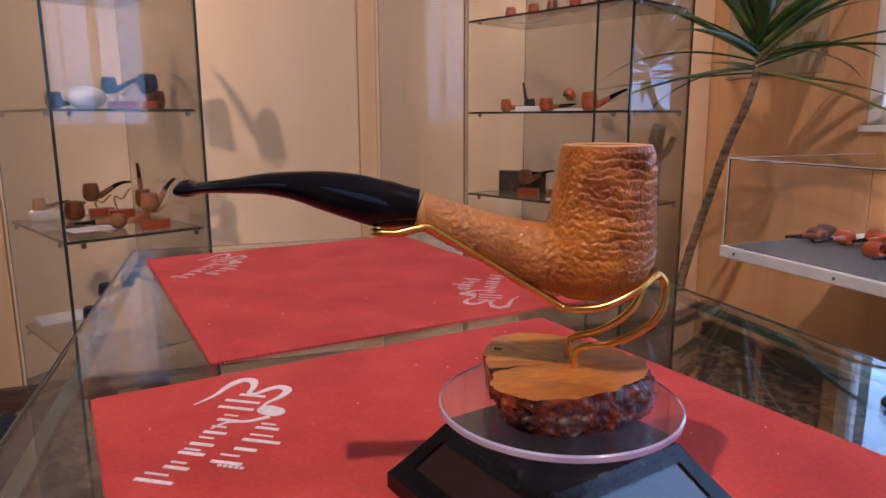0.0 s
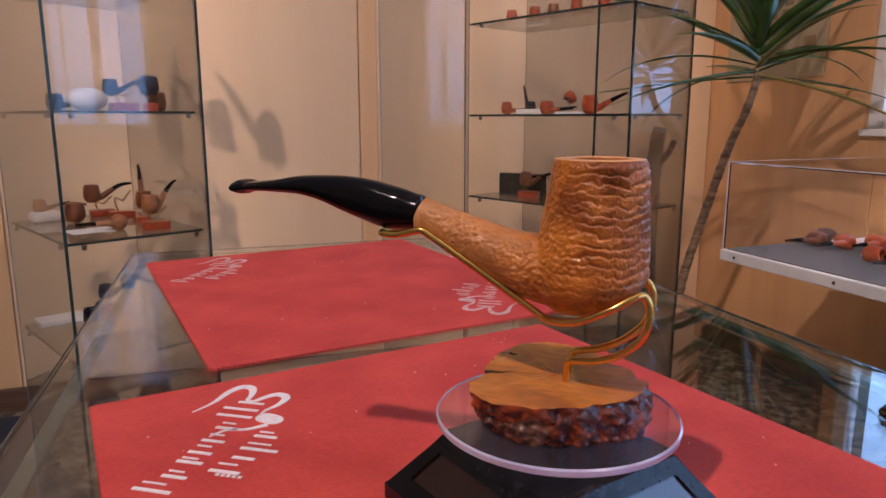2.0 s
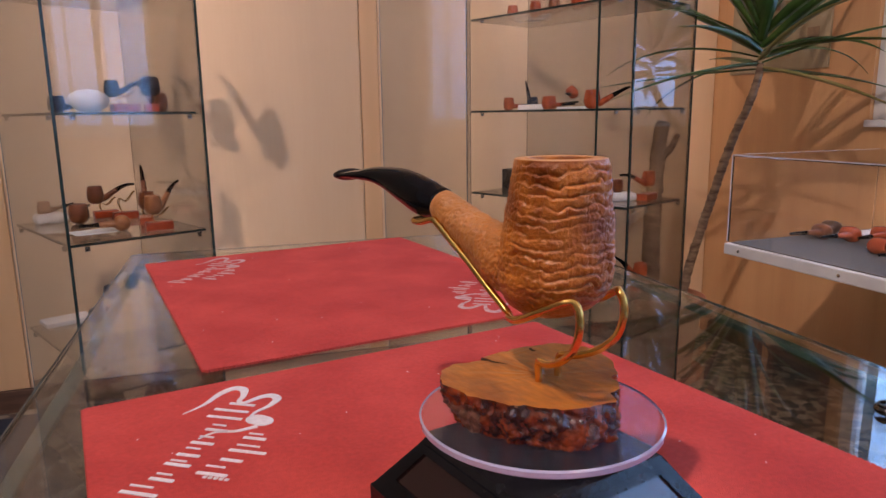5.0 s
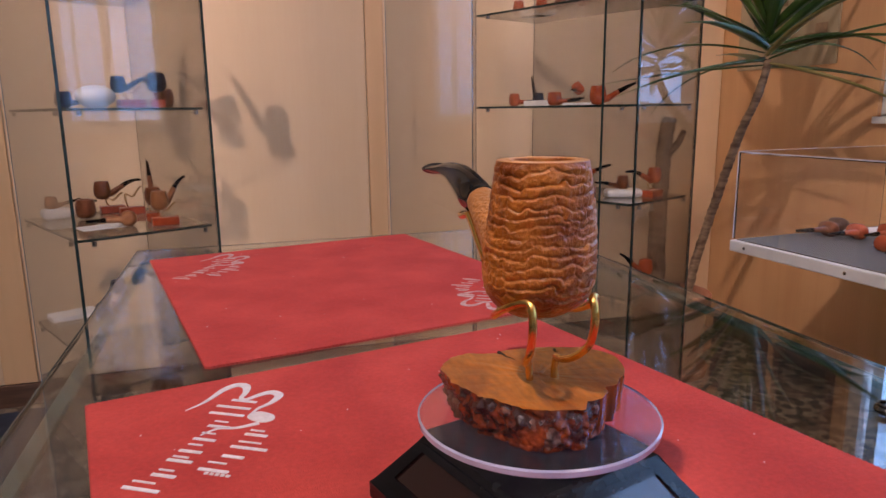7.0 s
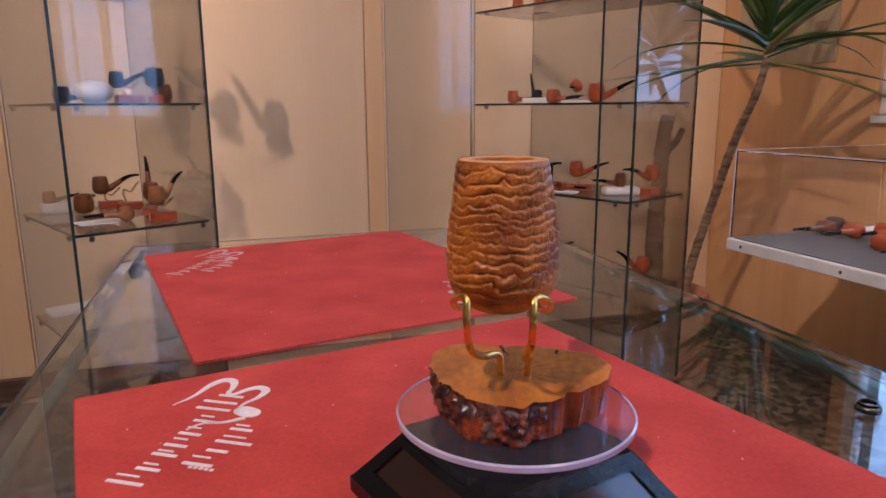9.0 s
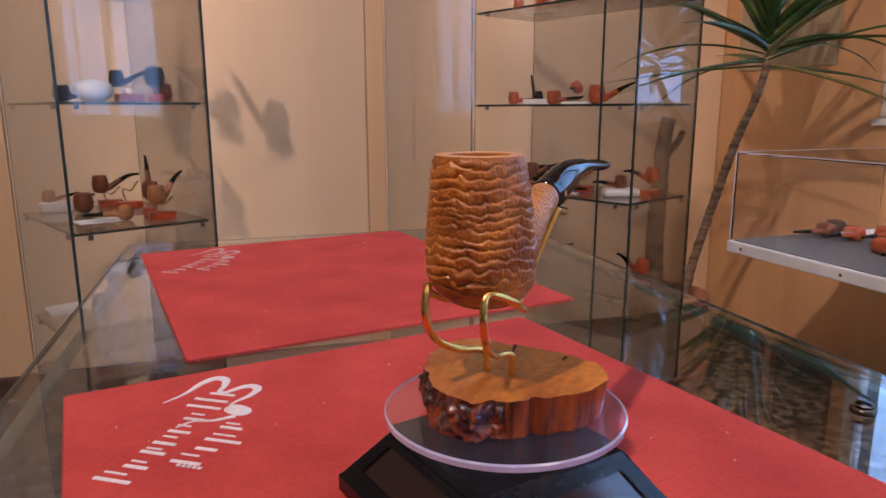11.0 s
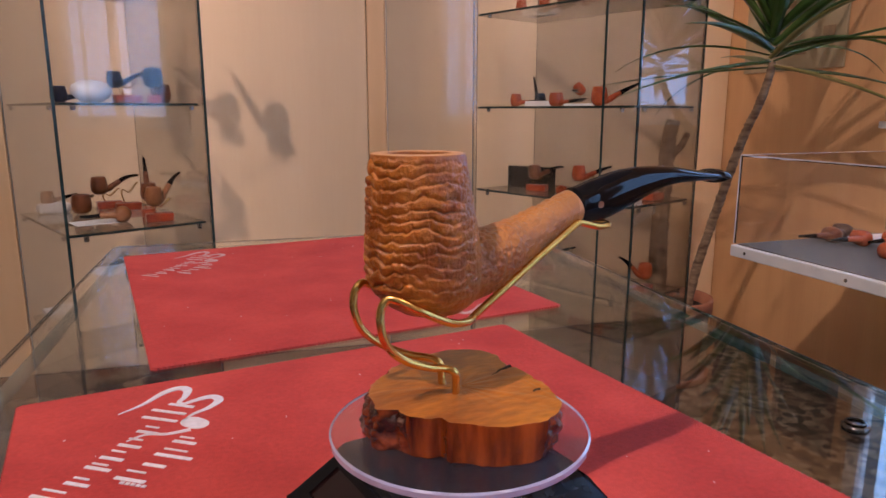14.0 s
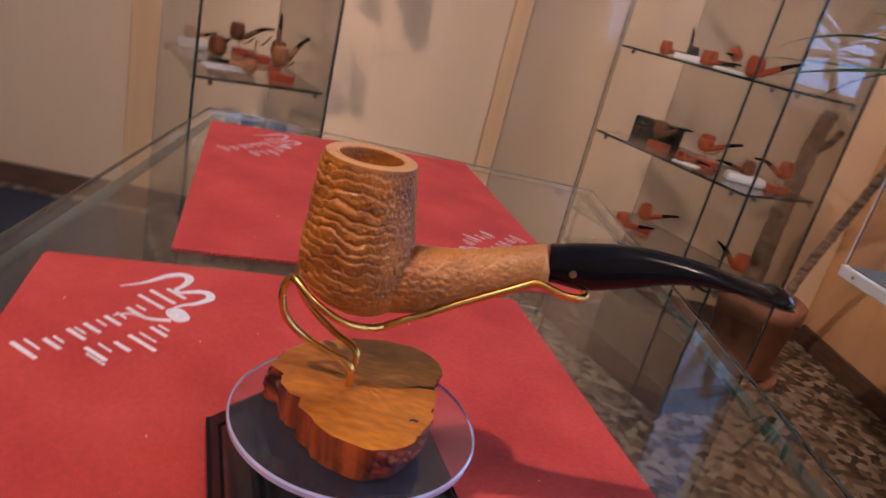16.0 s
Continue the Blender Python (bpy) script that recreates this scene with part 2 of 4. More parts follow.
for x0, x1 in ((0.311, 0.369), (-0.812, -0.722)):
    part("cover_strip", box((x0, BACK - 0.008, FLOOR + 0.07), (x1, BACK - 0.0022, TOP), 0.003), M["trim"], wall, "vertical wooden cover strip")
west = part("wall_west", box((LEFT - 0.1, REAR, FLOOR), (LEFT, BACK + 0.012, TOP)), M["plaster"])
tagged(west, "plain peach plaster wall", "wall", kind="structure")


def wall_with_openings(name, axis, at, thick, lo, hi, holes, material, label):
    """A wall across x (axis 0) or y (axis 1), cut open between floor and ceiling at each (from, to, sill, head)."""
    root = bmesh.new()

    def slab(a, b, z0, z1):
        if b - a > 1e-4 and z1 - z0 > 1e-4:
            if axis == 0:
                box((at, a, z0), (at + thick, b, z1), bm=root)
            else:
                box((a, at, z0), (b, at + thick, z1), bm=root)

    here = lo
    for a, b, z0, z1 in sorted(holes):
        slab(here, a, FLOOR, TOP)
        slab(a, b, FLOOR, z0)
        slab(a, b, z1, TOP)
        here = b
    slab(here, hi, FLOOR, TOP)
    ob = part(name, root, material)
    return tagged(ob, label, "wall", kind="structure")


W1, W2, W3, W4 = (0.38, 1.30, 0.128, 1.50), (-1.06, -0.28, 0.075, 1.50), (-1.18, -0.68, 0.128, 1.50), (-2.50, -1.34, 0.075, 1.50)
wall_with_openings("wall_east", 0, RIGHT, 0.07, REAR, BACK + 0.1, [W1, W2, W4], M["wall_right"], "orange-brown wood veneer wall")
wall_with_openings("wall_south", 1, REAR - 0.16, 0.16, LEFT - 0.1, RIGHT, [W3], M["plaster"], "plain peach plaster wall")


def window(name, axis, at, hole, wide=0.12):
    a, b, z0, z1 = hole
    w = thing(name, pose(at, (a + b) / 2, z0) if axis == 0 else pose((a + b) / 2, at, z0), "white-framed window with bright bluish daylight behind it", "window", kind="structure")
    h, k = (b - a) / 2, z1 - z0

    def piece(pname, x0, x1, d0, d1, c0, c1, mt, **kw):
        lo, hi = ((d0, x0, c0), (d1, x1, c1)) if axis == 0 else ((x0, d0, c0), (x1, d1, c1))
        return part(pname, box(lo, hi, 0.003 if mt is M["white"] else 0), mt, w, **kw)

    s = 1 if axis == 0 else -1
    d0, d1 = sorted((0.012 * s, 0.052 * s))
    piece("frame", -h, -h + 0.045, d0, d1, 0, k, M["white"])
    piece("frame", h - 0.045, h, d0, d1, 0, k, M["white"])
    piece("frame", -h + 0.045, h - 0.045, d0, d1, 0, 0.05, M["white"])
    piece("frame", -h + 0.045, h - 0.045, d0, d1, k - 0.05, k, M["white"])
    piece("mullion", -0.022, 0.022, d0, d1, 0.05, k - 0.05, M["white"])
    g0, g1 = sorted((0.028 * s, 0.033 * s))
    piece("pane", -h + 0.045, -0.022, g0, g1, 0.05, k - 0.05, M["glass"], shadow=False)
    piece("pane", 0.022, h - 0.045, g0, g1, 0.05, k - 0.05, M["glass"], shadow=False)
    e0, e1 = sorted((-0.02 * s, 0.012 * s))
    piece("sill", -h, h, e0, e1, -0.02, 0.0, M["white"])
    f0, f1 = sorted((0.30 * s, 0.31 * s))
    sky_card = part("backdrop", box((f0, -h - wide, -0.4), (f1, h + 0.12, k + 0.4)) if axis == 0 else box((-h - 0.5, f0, -0.4), (h + 0.5, f1, k + 0.4)), M["daylight_dim"] if axis else M["daylight"])
    sky_card.matrix_world = w.matrix_world
    tagged(sky_card, "pale blue daylight outside the window", "sky", kind="structure")
    return w


window("window_1", 0, RIGHT, W1)
window("window_2", 0, RIGHT, W2)
window("window_3", 1, REAR, W3)
window("window_4", 0, RIGHT, W4, 1.3)
bb = part("baseboard", box((LEFT, BACK - 0.016, FLOOR), (RIGHT - 0.016, BACK - 0.0025, FLOOR + 0.07), 0.003), M["baseboard"])
tagged(bb, "dark brown wooden baseboard", "baseboard", kind="structure")
bb = part("baseboard", box((RIGHT - 0.014, REAR, FLOOR), (RIGHT, BACK - 0.017, FLOOR + 0.07), 0.003), M["baseboard"])
tagged(bb, "dark brown wooden baseboard", "baseboard", kind="structure")

# ---- the glass counter ----
CX0, CX1, CY0, CY1 = -0.216, 0.280, -0.90, 0.621
counter = thing("display_counter", pose(0, 0, FLOOR), "low glass display counter with clear panels and bare top", "counter")
H = -FLOOR


def cpart(name, lo, hi, mt, label="", bevel=0.0, shadow=True):
    return part(name, box((lo[0], lo[1], lo[2] + H), (hi[0], hi[1], hi[2] + H), bevel), mt, counter, label, shadow=shadow)


cpart("top", (CX0, CY0, -0.008), (CX1, CY1, 0), M["glass"], "clear glass top", 0.001, False)
for lo, hi in (((CX0 + 0.012, CY0 + 0.02, -0.62), (CX0 + 0.018, CY1 - 0.018, -0.009)), ((CX1 - 0.018, CY0 + 0.02, -0.62), (CX1 - 0.012, CY1 - 0.018, -0.009)),
               ((CX0 + 0.019, CY1 - 0.024, -0.62), (CX1 - 0.019, CY1 - 0.018, -0.009))):
    cpart("side_panel", lo, hi, M["glass"], shadow=False)
cpart("top_edge", (CX0 - 0.0015, CY0, -0.008), (CX0 - 0.0002, CY1, -0.0005), M["edge"])
cpart("top_edge", (CX1 + 0.0002, CY0, -0.008), (CX1 + 0.0015, CY1, -0.0005), M["edge"])
cpart("top_edge", (CX0, CY1 + 0.0002, -0.008), (CX1, CY1 + 0.0015, -0.0005), M["edge_pale"])
cpart("panel_edge", (CX0 + 0.011, CY0 + 0.02, -0.0125), (CX0 + 0.019, CY1 - 0.018, -0.0085), M["edge"])
cpart("panel_edge", (CX1 - 0.019, CY0 + 0.02, -0.0125), (CX1 - 0.011, CY1 - 0.018, -0.0085), M["edge"])
cpart("lower_shelf", (CX0 + 0.03, CY0 + 0.03, -0.36), (CX1 - 0.03, CY1 - 0.04, -0.354), M["glass"], shadow=False)
cpart("plinth", (CX0 + 0.01, CY0 + 0.02, -0.70), (CX1 - 0.01, CY1 - 0.016, -0.62), M["darkwood"], "dark wooden plinth", 0.003)
for x, y in ((CX0 + 0.05, CY1 - 0.03), (CX1 - 0.05, CY1 - 0.03)):
    part("clip", revolve([(0.0001, H - 0.014), (0.006, H - 0.014), (0.006, H - 0.0085), (0.0001, H - 0.0085)], 16, (x, y)), M["steel"], counter, "small steel clip")

# ---- the two red mats ----
MAT_W, MAT_D, MAT_T = 0.305, 0.365, 0.0016


def ribbon(pts, widths, z0, z1, bm, steps=6):
    path = smooth_path([(*p, 0) for p in pts], steps)
    wpath = smooth_path([(w, 0, 0) for w in widths], steps)
    lo, hi = [], []
    for i, p in enumerate(path):
        d = (path[min(i + 1, len(path) - 1)] - path[max(i - 1, 0)]).normalized()
        n = Vector((-d.y, d.x, 0)) * max(wpath[i].x, 0.0003) / 2
        lo.append(p - n)
        hi.append(p + n)
    rings = [[(a.x, a.y, z0), (b.x, b.y, z0), (b.x, b.y, z1), (a.x, a.y, z1)] for a, b in zip(lo, hi)]
    return loft(rings, bm=bm)


def plain_logo(parent, m, ink):
    """A plain white emblem: a swoosh, a drop, and two rows of bars in the place of words. Local x runs along the rows."""
    z0, z1 = 0.0, 0.0004
    bm = bmesh.new()
    # two rows of plain bars, in millimetres: from x, width, foot, height
    for x, w, y, h in ((0, 8, 0, 18), (12, 7, 0.5, 12), (25, 6, 1, 13), (34, 9, 2, 12), (46, 9, 2.5, 12), (60, 8, 3.5, 12), (74, 2, 3.5, 20), (82.5, 2, 4.5, 20), (91, 2, 5.5, 15),
                       (21, 9, -20, 15), (34, 2, -20, 11), (43, 8, -27, 19), (56, 7, -20, 12)):
        box((x / 1000, y / 1000, z0), (x / 1000 + 0.0022, (y + h) / 1000, z1), bm=bm)
        if w > 5:
            box(((x + w - 2) / 1000, (y + h * 0.32) / 1000, z0), ((x + w - 0.8) / 1000, (y + h * 0.95) / 1000, z1), bm=bm)
    for k in range(5):
        box((0.0185, -0.0225 + k * 0.0027, z0), (0.0202, -0.0207 + k * 0.0027, z1), bm=bm)
    p = part("print", bm, ink, parent, "white printed emblem of bars")
    p.matrix_local = m
    line = [(74, 37.6), (87, 33.6), (103, 33), (111.5, 29), (110.5, 22.5), (102, 18.2), (95.5, 17.0), (94.5, 13), (102, 8.8), (106.5, 3.8), (103.5, -2.2), (94, -2.6), (84.7, 0.7), (76.7, 0.5)]
    bm = ribbon([(x / 1000, y / 1000) for x, y in line], [0.0005, 0.0020, 0.0040, 0.0052, 0.0050, 0.0032, 0.0026, 0.0026, 0.0036, 0.0048, 0.0048, 0.0030, 0.0018, 0.0010], z0, z1, bmesh.new())
    ribbon([(0.0695, -0.0086), (0.0624, -0.001), (0.059, 0.0086), (0.0506, 0.0129)], [0.003, 0.0022, 0.0016, 0.0008], z0, z1, bm)
    p = part("print", bm, ink, parent, "white printed swoosh")
    p.matrix_local = m
    bm = bmesh.new()
    pts = []
    for k in range(24):
        a = 2 * math.pi * k / 24
        r = 0.0066 * (1 + 0.22 * math.cos(2 * a - 2.6))
        pts.append((0.0762 + r * math.cos(a), -0.0062 + r * math.sin(a)))
    loft([[(x, y, z0) for x, y in pts], [(x, y, z1) for x, y in pts]], bm=bm)
    p = part("print", bm, ink, parent, "white printed drop")
    p.matrix_local = m


def mat_cloth(m, logos, label, ink, seed):
    cloth = thing("table_mat", m, label, "mat", "red mats")
    rng = random.Random(seed)
    rim = []
    corner = 0.0012
    step = 0.0014
    sides = [((0, 0), (1, 0), MAT_W), ((MAT_W, 0), (0, -1), MAT_D), ((MAT_W, -MAT_D), (-1, 0), MAT_W), ((0, -MAT_D), (0, 1), MAT_D)]
    for (px, py), (dx, dy), length in sides:
        n = int((length - 2 * corner) / step)
        for k in range(n + 1):
            s = corner + (length - 2 * corner) * k / n
            out = 0.0011 if k % 2 else 0.0
            rim.append((px + dx * s - dy * out, py + dy * s + dx * out))
    bm = loft([[(x, y, 0) for x, y in rim], [(x, y, MAT_T) for x, y in rim]])
    part("cloth", bm, M["red"], cloth)
    for lm in logos:
        plain_logo(cloth, lm, ink)
    lint = bmesh.new()
    for k in range(26):
        x, y, a, l = rng.uniform(0.01, MAT_W - 0.01), rng.uniform(-MAT_D + 0.01, -0.01), rng.uniform(0, 3.1), rng.uniform(0.0005, 0.0014)
        tube([(x, y, MAT_T + 0.0002), (x + l * math.cos(a), y + l * math.sin(a), MAT_T + 0.0003)], 0.00016, 5, 0, lint)
    tagged(part("lint", lint, M["print"], cloth, "specks of pale lint"), kind="stuff")
    return cloth


LOGO = pose(0.0235, -0.1154, MAT_T, 0, 0, 47)
OPPOSITE = pose(MAT_W, -MAT_D, 0, 0, 0, 180) @ LOGO
mat_cloth(pose(-0.183, 0.153, 0, 0, 0, 12), [LOGO], "red suede mat with pinked edges and white emblem under the turntable", M["print"], 3)
mat_cloth(pose(-0.194, 0.550, 0, 0, 0, 11.4), [LOGO, OPPOSITE], "red suede mat with pinked edges and two worn white emblems", M["print_worn"], 5)

# ---- the turntable ----
PIVOT = (0.0089, -0.0177)
DISC_Z, DISC_R = 0.0467, 0.0456
turntable = thing("turntable", pose(*PIVOT, MAT_T), "black plastic solar turntable with clear disc on the red mat", "turntable")
base_turn = Matrix.Rotation(radians(151.4 - 45), 4, "Z")


def square(half, z):
    return [base_turn @ Vector((sx * half, sy * half, z)) for sx, sy in ((-1, -1), (1, -1), (1, 1), (-1, 1))]


bm = loft([square(0.0476, 0), square(0.0482, 0.001), square(0.0482, 0.0075), square(0.0467, 0.0090), square(0.0310, 0.0305), square(0.0295, 0.0315)])
part("base", bm, M["black"], turntable)
slope = math.atan2(0.0215, 0.0157)
for k in range(4):
    face = base_turn @ Matrix.Rotation(radians(90 * k), 4, "Z") @ Matrix.Translation((0, -0.0467, 0.0090)) @ Matrix.Rotation(slope, 4, "X")
    bm = bmesh.new()
    a, b, h0, h1, t = 0.0380, 0.0295, 0.003, 0.0235, 0.0030
    outer = [(-a, h0), (a, h0), (b, h1), (-b, h1)]
    inner = [(-a + t * 1.4, h0 + t), (a - t * 1.4, h0 + t), (b - t * 1.1, h1 - t), (-b + t * 1.1, h1 - t)]
    up = [[bm.verts.new((x, y, z)) for x, y in ring] for ring, z in ((outer, -0.0005), (outer, 0.0016), (inner, 0.0016), (inner, 0.0002))]
    for r0, r1 in zip(up, up[1:]):
        for i in range(4):
            j = (i + 1) % 4
            bm.faces.new((r0[i], r0[j], r1[j], r1[i]))
    holder = part("panel_frame", bm, M["black"], turntable)
    holder.matrix_local = face
    bm = loft([[(x, y, 0.0001) for x, y in inner], [(x, y, 0.0006) for x, y in inner]])
    part("solar_panel", bm, M["solar"], holder, "dark brown solar panel")
part("hub", revolve([(0.009, 0.0310), (0.009, 0.0395), (0.006, 0.0405), (0.006, DISC_Z - MAT_T - 0.0033)], 32), M["black"], turntable, smooth=False)
disc = part("disc", revolve([(DISC_R - 0.0007, DISC_Z - 0.003 - MAT_T), (DISC_R, DISC_Z - 0.0024 - MAT_T), (DISC_R, DISC_Z - 0.0006 - MAT_T), (DISC_R - 0.0007, DISC_Z - MAT_T)], 96), M["disc"], turntable, "round clear acrylic disc", shadow=False)
disc.data.materials.append(M["disc_rim"])
for p in disc.data.polygons:
    if abs(p.normal.z) < 0.9:
        p.material_index = 1

# ---- the pipe stand: burl slab and brass wire ----
stand = thing("pipe_stand", pose(*PIVOT, DISC_Z), "burl wood slab with bark edge carrying a brass wire cradle", "pipe stand")
SLAB = 0.0140


M["burl"] = principled("burl_top", (0.25, 0.060, 0.007), 0.28, second=(0.56, 0.19, 0.022), scale=38, stretch=(1, 2.6, 1), bump=0.12, bump_scale=260, coat=0.15, fine=(150, 0.4), contrast=(0.3, 0.72))
M["bark"] = principled("burl_bark", (0.034, 0.007, 0.003), 0.22, second=(0.33, 0.060, 0.011), scale=140, bump=0.5, bump_scale=900, coat=0.6, contrast=(0.42, 0.68), fine=(420, 0.5))
M["cut"] = principled("burl_cut_side", (0.030, 0.006, 0.003), 0.20, second=(0.40, 0.078, 0.009), scale=110, stretch=(1, 1, 0.14), bump=0.2, bump_scale=400, coat=0.3, fine=(320, 0.4), contrast=(0.36, 0.62))
M["grey_bark"] = principled("weathered_bark", (0.05, 0.022, 0.012), 0.3, second=(0.20, 0.095, 0.055), scale=300, bump=0.5, bump_scale=900, coat=0.3)

# radius in mm every 10 degrees, from 5 degrees on
OUTLINE = [27.6, 27.4, 29.0, 34.8, 37.2, 37.3, 36.8, 34.6, 33.4, 31.6, 30.3, 30.1, 28.6, 29.6, 30.7, 31.6, 32.1, 31.9,
           33.2, 28.6, 29.0, 28.4, 26.0, 28.8, 29.6, 32.3, 34.0, 36.0, 38.0, 37.6, 36.4, 33.2, 31.2, 30.4, 27.6, 27.8]


def slab_radius(a):
    """Outline of the slab by local angle."""
    f = ((math.degrees(a) - 5) % 360) / 10
    k = int(f)
    f = f - k
    f = f * f * (3 - 2 * f)
    r = (OUTLINE[k % 36] * (1 - f) + OUTLINE[(k + 1) % 36] * f) / 1000
    notch = math.exp(-((a - math.radians(14) + math.pi) % (2 * math.pi) - math.pi) ** 2 / 0.0014)
    return r - 0.0040 * notch


def bark_depth(deg):
    """How knobbly the side is: bark on most of the rim, sawn smooth on the rest."""
    def band(lo, hi):
        return min(1.0, max(0.0, (deg - lo) / 9)) * min(1.0, max(0.0, (hi - deg) / 9))
    return 0.16 + 0.84 * band(22, 206) + 0.70 * band(284, 332)


def knobs(p):
    """Relief of the bark in metres at a point: large swellings, pea-like knobs, fine pits."""
    big = noise.noise(p * 105) * 0.0016
    near = noise.voronoi(p * 330)[0]
    pea = max(0.0, 0.62 - near[0]) * 0.0028
    small = max(0.0, 0.6 - noise.voronoi(p * 760 + Vector((3, 1, 7)))[0][0]) * 0.0013
    pit = min(0.0, noise.noise(p * 190 + Vector((9, 4, 2))) + 0.22) * 0.0036
    return big + pea + small + pit - 0.0002


N, ROWS = 400, 26
rings = []
for j in range(ROWS + 1):
    f = j / ROWS
    ring = []
    for k in range(N):
        a = 2 * math.pi * k / N
        r = slab_radius(a)
        deg = math.degrees(a) % 360
        c, s = math.cos(a), math.sin(a)
        rough = bark_depth(deg) * (0.42 + 0.58 * min(1, f * 5))
        under = 0.0030 * f * math.exp(-((deg - 155) / 26) ** 2) - 0.0058 * f * math.exp(-((deg - 42) / 30) ** 2)
        under -= 0.0016 * f * math.exp(-((deg - 305) / 22) ** 2) + 0.0012 * f
        swell = 0.0010 * math.sin(math.pi * f) * bark_depth(deg)
        groove = 0.0008 * noise.noise((c * 8, s * 8, f * 0.4)) + 0.0003 * noise.noise((c * 30, s * 30, f * 0.8)) if rough < 0.3 else 0.0
        rr = r + knobs(Vector((r * c, r * s, SLAB * (1 - f)))) * rough + under + swell + groove
        ring.append((rr * c, rr * s, SLAB * (1 - f) + (0.0003 * noise.noise((a * 4, 0, 0)) if j == 0 else 0)))
    rings.append(ring)
top_ring = rings[0]
slab = part("bark_side", loft(rings, caps=False), [M["bark"], M["cut"], M["grey_bark"]], stand, "knobbly glossy dark red bark edge", smooth=True)
for p in slab.data.polygons:
    deg = math.degrees(math.atan2(p.center.y, p.center.x)) % 360
    if 203 < deg < 288:
        p.material_index = 1
    if noise.noise(p.center * 85 + Vector((2.3, 0.4, 5.1))) > 0.42:
        p.material_index = 2
bm = bmesh.new()
loft([[(x * f, y * f, z + 0.00002) for x, y, z in top_ring] for f in (1.0, 0.8, 0.6, 0.4, 0.2, 0.03)], bm=bm, caps=False)
bmesh.ops.holes_fill(bm, edges=bm.edges, sides=500)
bmesh.ops.recalc_face_normals(bm, faces=bm.faces)
part("slab_top", bm, M["burl"], stand, "polished orange burl top")
bm = loft([[(x * 0.96, y * 0.96, 0) for x, y, z in rings[-1]], [(x, y, 0.0004) for x, y, z in rings[-1]]])
part("slab_base", bm, M["bark"], stand)
bm = tube([(0.0262, 0.0066, SLAB), (0.0235, 0.0056, SLAB), (0.0205, 0.0052, SLAB), (0.0180, 0.0036, SLAB), (0.0150, 0.0026, SLAB)], lambda f: 0.0007 * (1 - f) + 0.00012, 6)
part("crack", bm, M["soil"], stand, "dark crack in the burl")
bm = tube([(0.0225, -0.0165, SLAB), (0.0208, -0.0160, SLAB), (0.0195, -0.0168, SLAB)], lambda f: 0.0006 * (1 - f) + 0.0002, 6)
part("crack", bm, M["soil"], stand, "dark pit in the burl")

PLANE = 0.0052
side_line = [(-4.2, 56.7), (-4.2, 65.0), (-4.9, 68.4), (-7.8, 70.0), (-14.8, 71.7), (-23.3, 75.9), (-29.8, 82.0), (-32.3, 89.2), (-32.0, 94.8), (-29.8, 97.7), (-26.8, 97.2), (-20.0, 93.4), (-10.0, 88.4), (-1.5, 86.4), (2.8, 86.2), (5.6, 88.0), (15.4, 94.0), (26.4, 100.8), (37.4, 107.5), (46.6, 113.1), (49.2, 114.6), (51.7, 114.6), (59.9, 112.6)]
half_gap = [2.5, 3.0, 3.6, 4.7, 6.7, 9.1, 10.5, 10.9, 10.9, 11.2, 13.6, 16.8, 16.2, 12.4, 8.8, 8.7, 8.3, 7.6, 7.3, 7.1, 7.1, 7.1, 6.7]
# the feet stand astride the slab's middle, the arms close in round the pipe
foot = [1.0, 0.95, 0.9, 0.6, 0.25] + [0] * 18
near = [(s / 1000, PLANE + g / 1000 * 0.98 - 0.0028 * f, z / 1000 - DISC_Z) for (s, z), g, f in zip(side_line, half_gap, foot)]
far = [(s / 1000, PLANE - g / 1000 - 0.0072 * f, z / 1000 - DISC_Z) for (s, z), g, f in zip(side_line, half_gap, foot)]
bend = [(0.0660, PLANE + 0.0053, 0.1126 - DISC_Z), (0.0684, PLANE, 0.1124 - DISC_Z), (0.0660, PLANE - 0.0053, 0.1126 - DISC_Z)]
part("wire", tube(near + bend + far[::-1], 0.00138, 12, 5), M["brass"], stand, "polished brass wire cradle", smooth=True)

# ---- the tobacco pipe ----
pipe = thing("tobacco_pipe", pose(*PIVOT, DISC_Z), "sandblasted tan briar tobacco pipe with glossy black bent stem", "tobacco pipe")


M["briar"] = principled("sandblasted_briar", (0.23, 0.056, 0.004), 0.34, second=(0.58, 0.195, 0.026), scale=75, bump=0.6, bump_scale=800, detail=7, fine=(700, 0.35), coat=0.15)


def paler_along(m, colour, x0, x1):
    """Lets the stain thin out along the object's x axis towards a paler tone."""
    nt = m.node_tree
    b = nt.nodes["Principled BSDF"]
    out = b.inputs["Base Color"].links[0].from_socket
    co, sep, mr, mx = (nt.nodes.new(k) for k in ("ShaderNodeTexCoord", "ShaderNodeSeparateXYZ", "ShaderNodeMapRange", "ShaderNodeMix"))
    nt.links.new(co.outputs["Object"], sep.inputs[0])
    nt.links.new(sep.outputs["X"], mr.inputs["Value"])
    mr.inputs["From Min"].default_value, mr.inputs["From Max"].default_value = x0, x1
    mr.inputs["To Max"].default_value = 0.6
    mx.data_type = "RGBA"
    nt.links.new(mr.outputs[0], mx.inputs["Factor"])
    nt.links.new(out, mx.inputs["A"])
    mx.inputs["B"].default_value = (*colour, 1)
    nt.links.new(mx.outputs["Result"], b.inputs["Base Color"])


